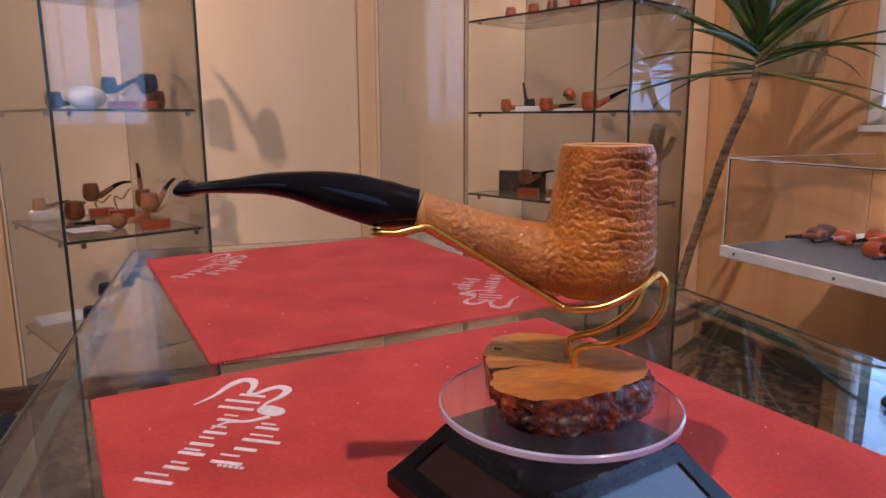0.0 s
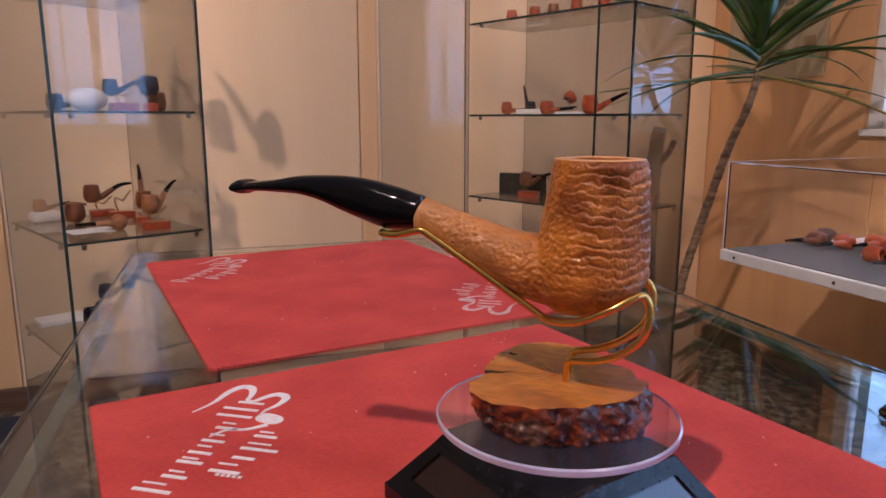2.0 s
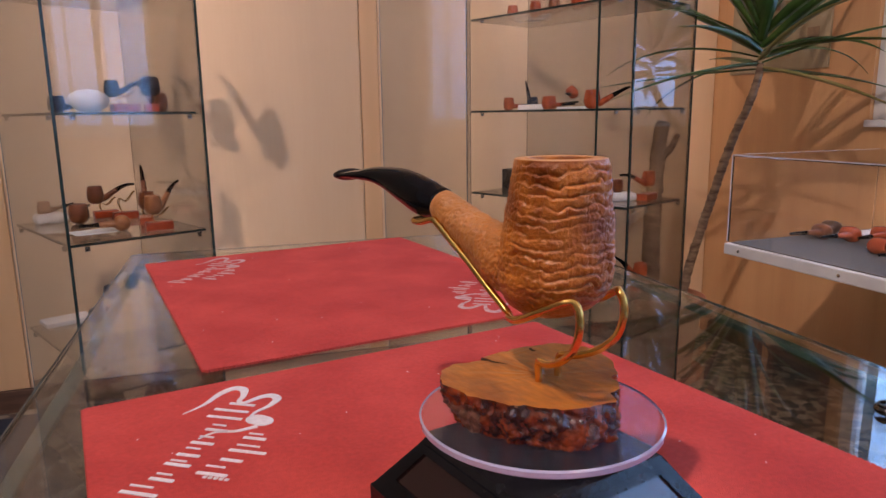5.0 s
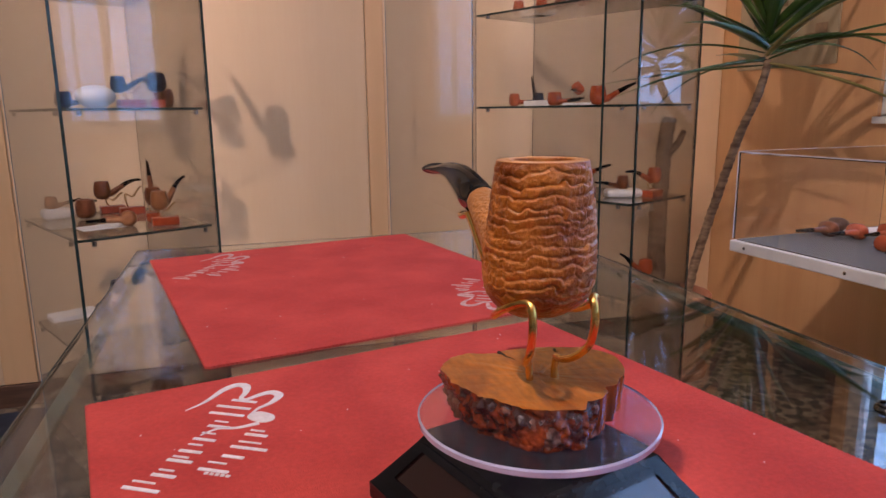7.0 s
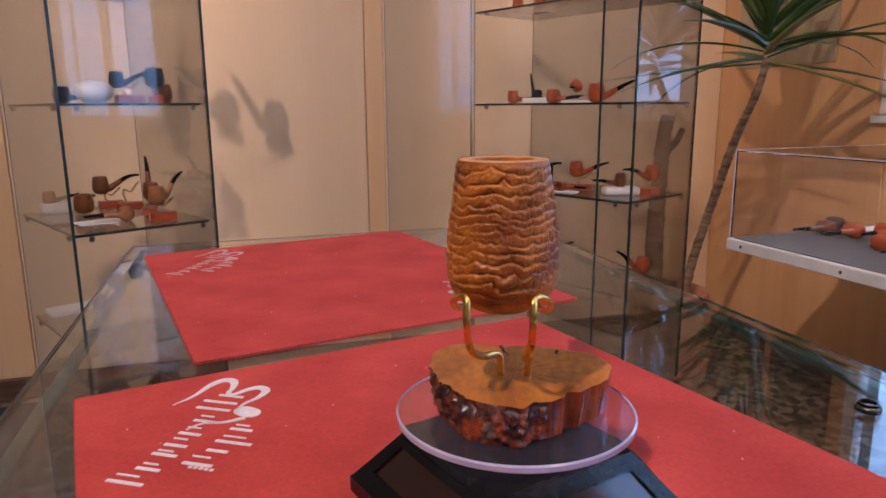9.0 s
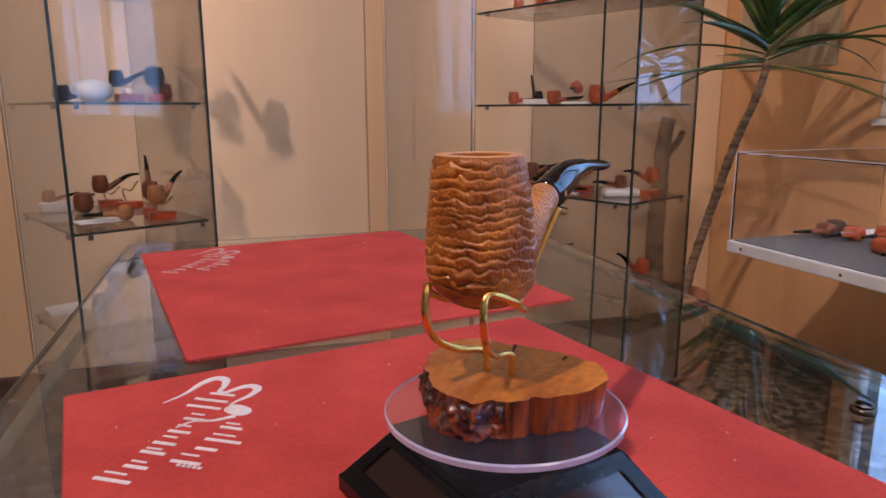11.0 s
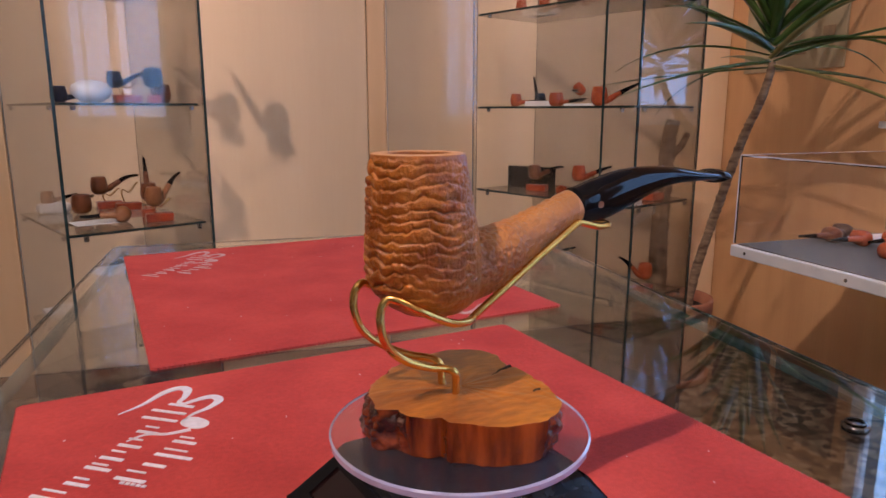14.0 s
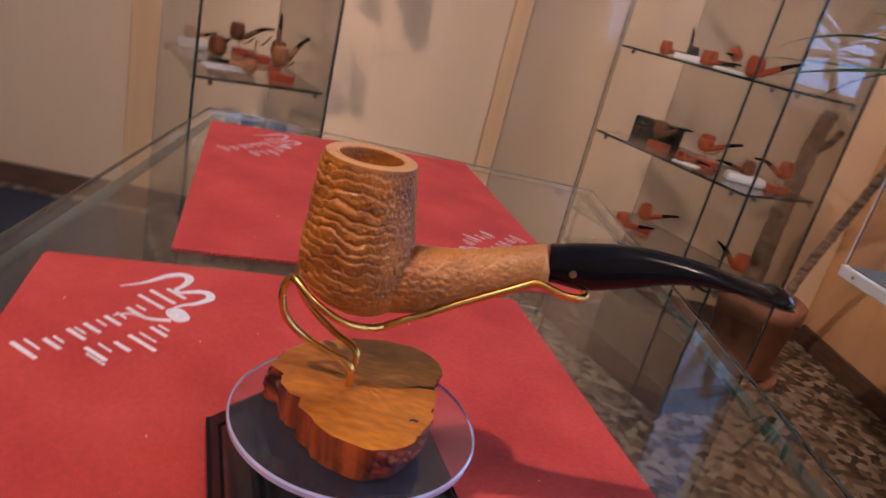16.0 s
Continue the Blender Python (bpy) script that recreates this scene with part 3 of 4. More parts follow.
paler_along(M["briar"], (0.56, 0.26, 0.085), -0.004, 0.038)
M["briar_light"] = principled("smooth_briar", (0.56, 0.25, 0.085), 0.38, second=(0.64, 0.31, 0.12), scale=130, stretch=(0.4, 2, 2), bump=0.1, bump_scale=500)


def remeshed(bm, size, rounds):
    me = bpy.data.meshes.new("tmp")
    bm.to_mesh(me)
    bm.free()
    ob = new("tmp", me)
    r = ob.modifiers.new("r", "REMESH")
    r.mode, r.voxel_size = "VOXEL", size
    s = ob.modifiers.new("s", "SMOOTH")
    s.factor, s.iterations = 0.5, rounds
    dg = bpy.context.evaluated_depsgraph_get()
    out = bpy.data.meshes.new_from_object(ob.evaluated_get(dg))
    bpy.data.objects.remove(ob)
    bpy.data.meshes.remove(me)
    return out


PROFILE = [(-13.0, 15.59, 142.1), (-12.8, 16.3, 137.0), (-12.5, 17.2, 129.8), (-12.2, 18.22, 122.6), (-11.7, 19.13, 114.4), (-11.3, 19.64, 107.3), (-10.9, 19.54, 101.2), (-10.1, 18.22, 96.0), (-9.1, 15.18, 91.6), (-8.1, 10.63, 88.5), (-7.6, 5.06, 87.2), (-7.3, 0.31, 87.0)]
bm = bmesh.new()
ringset = [[((c + r * math.cos(2 * math.pi * k / 64)) / 1000, PLANE + r * math.sin(2 * math.pi * k / 64) / 1000, z / 1000 - DISC_Z) for k in range(64)] for c, r, z in
           [(-12.1, 0.31, 102.1), (-12.3, 8.1, 104.2), (-12.5, 9.72, 110.4), (-13.0, 10.53, 141.5), (-13.0, 11.03, 142.1)] + PROFILE]
loft(ringset, bm=bm)
shank = [(-4.2, 98.6, 11.13), (5.8, 101.4, 11.95), (12.8, 103.6, 12.04), (19.7, 106.1, 10.53), (29.6, 110.0, 8.81), (40.5, 114.8, 7.59), (49.5, 118.8, 6.99), (53.1, 120.3, 6.78)]
rings = []
for i, (s, z, r) in enumerate(shank):
    s0, z0, _ = shank[max(i - 1, 0)]
    s1, z1, _ = shank[min(i + 1, len(shank) - 1)]
    d = Vector((s1 - s0, 0, z1 - z0)).normalized()
    up = Vector((-d.z, 0, d.x))
    rings.append([Vector((s, PLANE * 1000, z - DISC_Z * 1000)) / 1000 + (up * math.cos(a) + Vector((0, 1, 0)) * math.sin(a)) * (r / 1000) for a in (2 * math.pi * k / 48 for k in range(48))])
loft(rings, bm=bm)
me = remeshed(bm, 0.00042, 8)
coords = [v.co.copy() for v in me.vertices]
normals = [v.normal.copy() for v in me.vertices]


def blast_ring(h):
    """One growth ring: a broad rounded crest and a narrow undercut groove; h counts the rings."""
    f = h % 1.0
    if f < 0.70:
        return 0.35 + 0.65 * math.sin(math.pi * 0.5 * f / 0.70)
    if f < 0.86:
        return 1.0 - 2.0 * (f - 0.70) / 0.16
    return -1.0 + 1.35 * (f - 0.86) / 0.14


for v, p, n in zip(me.vertices, coords, normals):
    z = p.z + DISC_Z
    along = p.x
    inside = (Vector((p.x + 0.0128, p.y - PLANE, 0)).length < 0.0119) and z > 0.1020
    if inside:
        continue
    rim_fade = min(1.0, max(0.0, (0.1412 - z) / 0.0016))
    end_fade = min(1.0, max(0.0, (0.0512 - along) / 0.006))
    # round the bowl the rings wave and kink, and break along upright seams
    turn = math.atan2(p.y - PLANE, p.x + 0.0120)
    seam = noise.noise((turn * 3.4, 1.7, z * 22))
    warp = noise.noise(Vector((p.x * 85, p.y * 85, p.z * 50))) * 0.0026 + abs(seam) * 0.0016 + noise.noise(p * 240) * 0.0014 + noise.noise(p * 520) * 0.0005
    ring = blast_ring((z + warp) / 0.0034 + 0.35 * noise.noise((turn * 0.8, 3.1, z * 130))) * max(0.1, 0.8 + 0.8 * noise.noise(p * 130))
    ring -= 0.55 * max(0.0, 1.0 - abs(seam) / 0.035)
    pebble = 0.55 - noise.voronoi(p * 520)[0][0] * 1.1 + noise.noise(p * 950) * 0.35
    # the rings are strongest on the far side of the bowl from the stem, the cheeks are pebbled
    away = Vector((p.x + 0.0120, p.y - PLANE, 0)).normalized().dot(Vector((-1, 0, 0)))
    w = min(1.0, max(0.16, 0.66 + 0.75 * away)) * min(1.0, max(0.0, (0.012 - along) / 0.012 + 0.20))
    patch = 0.78 + 0.6 * noise.noise(p * 60 + Vector((4, 2, 9)))
    low = min(1.0, max(0.20, (z - 0.0885) / 0.012)) if along < 0.01 else 1.0
    cheek = 0.00075 * (0.5 + max(0.0, 0.5 + noise.noise(p * 75)))
    v.co = p + n * ((ring * 0.00092 * w * max(patch, 0.3) + pebble * cheek * (1.0 - 0.55 * w)) * rim_fade * end_fade * low - 0.00025)
bowl = new("bowl", me)
bowl.parent = pipe
for mt in (M["briar"], M["briar_light"]):
    me.materials.append(mt)
for p in me.polygons:
    p.use_smooth = True
    if p.center.x > 0.0505 or p.center.z + DISC_Z > 0.1416:
        p.material_index = 1
bowl["label"] = "ring-grained sandblasted briar bowl and shank"

stem_line = [(52.9, 120.3, 6.68, 6.68), (56.4, 120.8, 6.99, 6.78), (61.4, 121.5, 7.9, 6.99), (66.4, 122.2, 8.3, 6.99), (74.3, 124.3, 7.99, 6.68), (84.3, 126.6, 6.88, 6.28), (94.2, 128.4, 5.06, 5.97), (104.1, 129.2, 3.74, 6.28), (114.1, 128.7, 2.68, 6.99), (121.0, 128.4, 2.17, 7.49), (126.0, 128.0, 1.97, 7.7), (127.5, 127.9, 2.33, 7.99), (129.1, 127.9, 2.94, 8.2), (131.4, 127.8, 2.94, 8.1), (133.1, 127.6, 2.33, 7.49), (133.8, 127.6, 1.52, 6.68)]
fine = smooth_path([(s, z, 0) for s, z, *_ in stem_line], 5)
size = smooth_path([(a, b, 0) for *_, a, b in stem_line], 5)
rings = []
for i, p in enumerate(fine):
    d = (fine[min(i + 1, len(fine) - 1)] - fine[max(i - 1, 0)]).normalized()
    up = Vector((-d.y, 0, d.x))
    hgt, wid = size[i].x, size[i].y
    ring = []
    for k in range(40):
        a = 2 * math.pi * k / 40
        ring.append((Vector((p.x, PLANE * 1000, p.y - DISC_Z * 1000)) + up * hgt * math.cos(a) + Vector((0, 1, 0)) * wid * math.sin(a)) / 1000)
    rings.append(ring)
stem = part("stem", loft(rings), M["vulcanite"], pipe, "glossy black bent stem", smooth=True)
dot = part("dot", revolve([(0.0001, -0.0004), (0.0013, -0.0004), (0.0013, 0.0004), (0.0001, 0.0004)], 20), M["copper"], stem, "small copper inlay dot")
dot.matrix_local = pose(0.0605, PLANE - 0.00680, 0.1208 - DISC_Z, 90, 0, 0)

# ---- glass cabinets ----
EX, EY = Vector((0.891, 0.454, 0)), Vector((-0.454, 0.891, 0))
TURN = math.degrees(math.atan2(0.454, 0.891))


def cabinet(corner, width, depth, shelves, label, turn=TURN):
    """A glass cabinet whose front corner stands at corner; local x along the front, y into the depth."""
    c = thing("glass_cabinet", pose(corner[0], corner[1], FLOOR, 0, 0, turn), label, "cabinet")
    top = 1.25 + H
    t = 0.005

    def piece(name, lo, hi, mt, lab="", shadow=True, bevel=0.0):
        return part(name, box(lo, hi, bevel), mt, c, lab, shadow=shadow)

    piece("plinth", (0.004, 0.004, 0), (width - 0.004, depth - 0.004, 0.08), M["darkwood"], "dark wooden plinth", bevel=0.003)
    piece("front_pane", (t + 0.001, 0, 0.081), (width - t - 0.001, t, top), M["glass_cab"], shadow=False)
    piece("side_pane", (0, 0, 0.081), (t, depth, top), M["glass_cab"], shadow=False)
    piece("side_pane", (width - t, 0, 0.081), (width, depth, top), M["glass_cab"], shadow=False)
    piece("pane_edge", (-0.0008, -0.0022, 0.081), (t + 0.0004, -0.0004, top), M["edge"], "dark polished glass edge", shadow=False)
    piece("pane_edge", (width - t - 0.0004, -0.0022, 0.081), (width + 0.0008, -0.0004, top), M["edge"], "dark polished glass edge", shadow=False)
    piece("pane_edge", (-0.0008, depth + 0.0004, 0.081), (t, depth + 0.002, top), M["edge_pale"], shadow=False)
    piece("pane_edge", (-0.0020, 0.097, 0.081), (-0.0004, 0.103, top), M["edge"], "dark polished glass edge") if turn < 26 else None
    piece("roof", (0, 0, top + 0.001), (width, depth, top + 0.02), M["white"], "white cabinet roof", bevel=0.002)
    for z in shelves:
        zz = z + H
        shelf = piece("shelf", (0.012, 0.016, zz - 0.006), (width - 0.012, depth - 0.012, zz), M["glass_cab"], "clear glass shelf", shadow=False)
        part("shelf_edge", box((0.012, 0.0145, zz - 0.006), (width - 0.012, 0.0155, zz - 0.0005)), M["edge"], shelf, "dark glass edge")
        part("shelf_edge", box((0.0105, 0.016, zz - 0.006), (0.0115, depth - 0.012, zz - 0.0005)), M["edge"], shelf, "dark glass edge")
        for x, y in ((0.0105, 0.05), (0.04, 0.0105), (width - 0.03, 0.0105), (0.0105, depth - 0.06)):
            part("shelf_clip", revolve([(0.0002, zz - 0.016), (0.0055, zz - 0.016), (0.0055, zz - 0.0065), (0.0002, zz - 0.0065)], 12, (x, y)), M["steel"], shelf, "small steel shelf clip")
    return c


cabinet((-0.432, 1.300), 0.315, 0.46, (0.445, 0.173, -0.099, -0.37), "tall frameless glass cabinet with pipes on its shelves")
cabinet((0.838, 1.236), 0.284, 0.58, (0.435, 0.169, -0.078, -0.33), "tall frameless glass cabinet standing by the potted yucca", 24.5)
# a loose glass leaf standing against the wall strip
leaf = thing("glass_door", pose(0.60, 1.74, FLOOR, 0, 0, 180), "open clear glass cabinet door leaf", "door")
part("pane", box((0, 0, 0.02), (0.27, 0.005, 1.9)), M["glass_cab"], leaf, shadow=False)
part("pane_edge", box((0.2702, 0, 0.02), (0.2712, 0.005, 1.9)), M["edge_pale"], leaf)
part("pane_edge", box((-0.0012, 0, 0.02), (-0.0002, 0.005, 1.9)), M["edge"], leaf)
part("foot_rail", box((0.0, -0.004, 0.0), (0.27, 0.009, 0.0198), 0.002), M["steel"], leaf)

# ---- the wall case on the right ----
case = thing("display_case", pose(1.075, 1.165, FLOOR, 0, 0, 3), "white shelf unit with grey felt top under a clear acrylic cover", "display case")


def kpart(name, lo, hi, mt, label="", bevel=0.0, shadow=True):
    return part(name, box((lo[0], lo[1], lo[2] + H), (hi[0], hi[1], hi[2] + H), bevel), mt, case, label, shadow=shadow)


kpart("tray", (0, -0.95, -0.196), (0.52, 0, -0.168), M["white"], "white painted tray", 0.003)
kpart("felt", (0.012, -0.94, -0.1678), (0.51, -0.012, -0.165), M["grey_felt"], "grey felt lining")
for lo, hi in (((0.004, -0.945, -0.164), (0.008, -0.006, 0.048)), ((0.0085, -0.010, -0.164), (0.505, -0.006, 0.048)), ((0.004, -0.945, 0.0485), (0.505, -0.006, 0.0525))):
    kpart("cover", lo, hi, M["acrylic"], "clear acrylic cover", shadow=False)
M["acrylic_edge"] = principled("acrylic_edge", (0.62, 0.61, 0.66), 0.2, second=(0.70, 0.69, 0.74), scale=40)
kpart("cover_edge", (0.0035, -0.945, 0.0505), (0.0060, -0.006, 0.0530), M["acrylic_edge"])
kpart("cover_edge", (0.0035, -0.0065, -0.164), (0.0060, -0.0045, 0.0500), M["acrylic_edge"])
kpart("cover_edge", (0.0065, -0.0065, 0.0505), (0.505, -0.0045, 0.0530), M["acrylic_edge"])
for y in (-0.05, -0.33, -0.62, -0.90):
    s = part("screw", revolve([(0.0001, -0.0012), (0.004, -0.001), (0.004, 0.0), (0.0001, 0.0)], 14), M["steel"], case)
    s.matrix_local = pose(-0.0002, y, -0.182 + H, 0, 90, 0)
kpart("leg_panel", (0.30, -0.945, -0.70), (0.515, -0.42, -0.1965), M["wall_right"], "veneered support panel", 0.002)

# ---- poster ----
poster = thing("poster", pose(RIGHT - 0.004, 1.67, 0.285), "aged cream print hanging on the veneer wall", "poster")
part("frame", box((-0.004, -0.215, 0), (0.0035, 0.215, 0.33), 0.002), M["paper"], poster)
rng = random.Random(8)
for k in range(14):
    y, z = rng.uniform(-0.18, 0.12), rng.uniform(0.02, 0.26)
    part("vignette", box((-0.0052, y, z), (-0.0042, y + rng.uniform(0.03, 0.07), z + rng.uniform(0.012, 0.045))), M["paper_dark"], poster)

# ---- unseen dark framed boards higher on the veneer wall, added for dark reflections ----
for y0, y1 in ((1.34, 1.58), (1.63, 1.90)):
    pic = thing("picture", pose(RIGHT - 0.012, (y0 + y1) / 2, 0.64), "unseen dark framed board added for dark reflections", "picture", "dark pictures")
    h = (y1 - y0) / 2
    part("backing", box((-0.003, -h + 0.02, 0.02), (0.010, h - 0.02, 0.26)), M["edge"], pic)
    for lo, hi in (((-0.012, -h, 0), (0.0118, h, 0.0198)), ((-0.012, -h, 0.2602), (0.0118, h, 0.28)), ((-0.012, -h, 0.02), (0.0118, -h + 0.0198, 0.26)), ((-0.012, h - 0.0198, 0.02), (0.0118, h, 0.26))):
        part("frame", box(lo, hi, 0.002), M["darkwood"], pic)

# ---- the potted yucca ----
plant = thing("potted_yucca", pose(1.255, 1.60, FLOOR), "tall yucca with two bare trunks in a terracotta pot", "plant")
POT = (-0.038, 0.0)
part("pot", revolve([(0.092, 0.02), (0.096, 0.024), (0.118, 0.225), (0.128, 0.227), (0.130, 0.272), (0.127, 0.276), (0.118, 0.274), (0.114, 0.235), (0.001, 0.232)], 56, POT), M["terracotta"], plant, "terracotta pot", smooth=True)
part("saucer", revolve([(0.115, 0.0), (0.128, 0.004), (0.134, 0.028), (0.130, 0.030), (0.122, 0.010), (0.001, 0.009)], 56, POT), M["terracotta"], plant, smooth=True)
bm = bmesh.new()
bmesh.ops.create_grid(bm, x_segments=24, y_segments=24, size=0.114)
for v in list(bm.verts):
    r = Vector((v.co.x, v.co.y)).length
    if r > 0.113:
        v.co.x *= 0.113 / r
        v.co.y *= 0.113 / r
    v.co.z = 0.243 + 0.006 * noise.noise(v.co * 40)
    v.co.x += POT[0]
part("soil", bm, M["soil"], plant)


def trunk(points, r0, r1, name="trunk"):
    path = smooth_path(points, 14)
    rings, up = [], Vector((1, 0, 0))
    for i, p in enumerate(path):
        d = (path[min(i + 1, len(path) - 1)] - path[max(i - 1, 0)]).normalized()
        up = (up - d * up.dot(d)).normalized()
        side = d.cross(up)
        f = i / (len(path) - 1)
        step = 1.0 + 0.24 * ((i * 0.5) % 1.0) * min(1, f * 3)
        rings.append([p + (up * math.cos(a) + side * math.sin(a)) * (r0 + (r1 - r0) * f) * step * (1 + 0.26 * noise.noise((3 * math.cos(a), 3 * math.sin(a), i * 0.55))) for a in (2 * math.pi * k / 18 for k in range(18))])
    return part(name, loft(rings), M["trunk"], plant, "ringed brown trunk", smooth=True)


def local(x, y, z):
    return (x - 1.255, y - 1.60, z - FLOOR)


CROWN = (1.205, 1.235, 0.245)
trunk([local(1.262, 1.575, -0.47), local(1.262, 1.545, -0.34), local(1.258, 1.49, -0.20), local(1.245, 1.42, -0.06), local(1.222, 1.335, 0.08), local(1.21, 1.27, 0.17), local(*CROWN), local(1.203, 1.228, 0.275)], 0.0140, 0.0078)
trunk([local(1.190, 1.635, -0.47), local(1.186, 1.64, -0.30), local(1.182, 1.63, -0.10), local(1.184, 1.62, 0.06), local(1.190, 1.61, 0.13)], 0.029, 0.018)
trunk([local(1.190, 1.61, 0.02), local(1.212, 1.595, 0.05), local(1.222, 1.58, 0.09)], 0.011, 0.008, "branch")


def sword_leaf(base, azim, rise, length, width, droop, material, twist=0.0):
    d = Vector((math.cos(azim), math.sin(azim), 0))
    side0 = Vector((-math.sin(azim), math.cos(azim), 0))
    bm = bmesh.new()
    rows = []
    n = 12
    p = Vector(base)
    ang = rise
    for i in range(n + 1):
        f = i / n
        w = width * (0.55 + 0.45 * min(1, f * 4)) * (1 - f ** 2.6) + 0.0004
        dirn = d * math.cos(ang) + Vector((0, 0, 1)) * math.sin(ang)
        up = Vector((0, 0, 1)) * math.cos(ang) - d * math.sin(ang)
        side = (side0 * math.cos(twist) + up * math.sin(twist))
        lift = up * math.cos(twist) - side0 * math.sin(twist)
        rows.append([bm.verts.new(p - side * w / 2 + lift * w * 0.16), bm.verts.new(p - lift * 0.0006), bm.verts.new(p + side * w / 2 + lift * w * 0.16), bm.verts.new(p + lift * 0.0006)])
        p = p + dirn * (length / n)
        ang -= droop / n * (0.4 + 1.2 * f)
    for a, b in zip(rows, rows[1:]):
        for i in range(4):
            j = (i + 1) % 4
            bm.faces.new((a[i], a[j], b[j], b[i]))
    bm.faces.new(rows[-1])
    return part("leaf", bm, material, plant, smooth=True)


rng = random.Random(21)
crown = Vector(local(*CROWN))
LEAVES = 46
for k in range(LEAVES):
    f = k / (LEAVES - 1)
    az = k * 2.399963 + rng.uniform(-0.25, 0.25)
    rise = radians(-8 + 90 * f ** 0.8 + rng.uniform(-14, 14))
    mt = M["leaf_dry"] if k in (2, 7) else M["leaf"]
    sword_leaf(crown + Vector((0.006 * math.cos(az), 0.006 * math.sin(az), 0.012 + 0.17 * f)), az, rise, rng.uniform(0.32, 0.50) * (1 - 0.15 * f), rng.uniform(0.026, 0.042), rng.uniform(0.1, 1.0), mt, rng.uniform(-0.5, 0.5))

# ---- small dark metal piece on the counter ----
bit = thing("metal_tamper", pose(0.224, 0.014, 0, 0, 0, 40), "small dark polished metal tamper lying on the glass", "tamper")
part("body", revolve([(0.0005, 0), (0.0060, 0), (0.0066, 0.0012), (0.0062, 0.003), (0.004, 0.0038), (0.0005, 0.004)], 28), M["gunmetal"], bit, smooth=True)
part("rim", revolve([(0.0042, 0.0037), (0.0050, 0.0038), (0.0048, 0.0050), (0.0040, 0.0050)], 28, caps=False), M["gunmetal"], bit, smooth=True)

# ---- pipes and stands on the shelves ----
M["block"] = principled("red_wood_block", (0.24, 0.028, 0.008), 0.3, second=(0.38, 0.055, 0.014), scale=60, stretch=(4, 1, 1), coat=0.3)
M["pipe_red"] = principled("red_briar", (0.30, 0.042, 0.014), 0.22, second=(0.42, 0.085, 0.025), scale=70, coat=0.5)
M["pipe_brown"] = principled("brown_briar", (0.10, 0.026, 0.007), 0.3, second=(0.21, 0.060, 0.016), scale=80, coat=0.2)
M["pipe_tan"] = principled("tan_briar", (0.24, 0.080, 0.024), 0.4, second=(0.34, 0.13, 0.042), scale=80)
M["pipe_blue"] = principled("blue_black_lacquer", (0.004, 0.006, 0.016), 0.2, second=(0.008, 0.012, 0.03), scale=60, coat=0.5)
M["meerschaum"] = principled("white_meerschaum", (0.76, 0.73, 0.68), 0.35, second=(0.70, 0.66, 0.60), scale=40, coat=0.2)
M["card"] = principled("white_card", (0.80, 0.79, 0.76), 0.7, second=(0.74, 0.73, 0.70), scale=50)


def shelf_pipe(x, y, z, heading, bowl, stem="vulcanite", size=1.0, rise=28, curve=18, lean=0, label="", fat=1.0):
    """A small tobacco pipe: the bowl's foot at x, y, z, the shank pointing to heading."""
    p = thing("tobacco_pipe", pose(x, y, z, 0, 0, heading) @ pose(0, 0, 0, lean, 0, 0), label, "tobacco pipe", "pipes on show")
    k = 0.001 * size
    rows = [(0.2, 0.6), (6, 0.3), (12, 2), (17, 7), (19.5, 15), (19.8, 24), (18.5, 34), (16.6, 43), (16, 45), (11.8, 45.2), (11.2, 43), (10.5, 20), (6, 12), (0.2, 11)]
    bm = revolve([(r * k * fat, z * k) for r, z in rows], 24)
    a = radians(rise)
    pts = [(8, 12), (22, 15), (34, 15 + 12 * math.tan(a)), (50, 15 + 28 * math.tan(a))]
    tube([(s * k, 0, h * k) for s, h in pts], lambda f: (9.5 - 3.6 * f) * k, 14, 5, bm)
    part("bowl", bm, M[bowl], p, smooth=True)
    s0, h0 = pts[-1]
    line = [(s0, h0)]
    ang = a
    for i in range(5):
        s1, h1 = line[-1]
        line.append((s1 + 9 * math.cos(ang), h1 + 9 * math.sin(ang)))
        ang -= radians(curve) / 3
    part("stem", tube([(s * k, 0, h * k) for s, h in line], lambda f: (6.2 - 3.4 * f + (0.8 if f > 0.95 else 0)) * k, 12, 4), M[stem], p, smooth=True)
    return p


def shelf_stand(x, y, z, heading, label="small red wooden block with a brass wire pipe rest", block="block", tall=1.0):
    st = thing("pipe_rest", pose(x, y, z, 0, 0, heading), label, "pipe rest", "pipe rests")
    part("block", box((-0.030, -0.016, 0), (0.030, 0.016, 0.019), 0.002), M[block], st)
    w = bmesh.new()
    for s in (-0.008, 0.008):
        tube([(-0.008, s * 0.5, 0.018), (-0.014, s, 0.030 * tall), (-0.010, s, 0.040 * tall), (0.004, s, 0.034 * tall), (0.022, s * 0.7, 0.050 * tall), (0.027, s * 0.7, 0.052 * tall)], 0.0010, 8, 4, w)
    part("wire", w, M["brass"], st, smooth=True)
    return st


def card(x, y, z, heading, w, d, h, label, material="card", bevel=0.002):
    c = part("card_holder", box((-w / 2, -d / 2, 0), (w / 2, d / 2, h), bevel), M[material])
    c.matrix_world = pose(x, y, z, 0, 0, heading)
    return tagged(c, label, "holder")


def in_cab(corner, turn, lx, ly):
    c, s = math.cos(radians(turn)), math.sin(radians(turn))
    return corner[0] + lx * c - ly * s, corner[1] + lx * s + ly * c


LC, RC, RT = (-0.432, 1.300), (0.872, 1.226), 24.5


def left(lx, ly):
    return in_cab(LC, TURN, lx, ly)


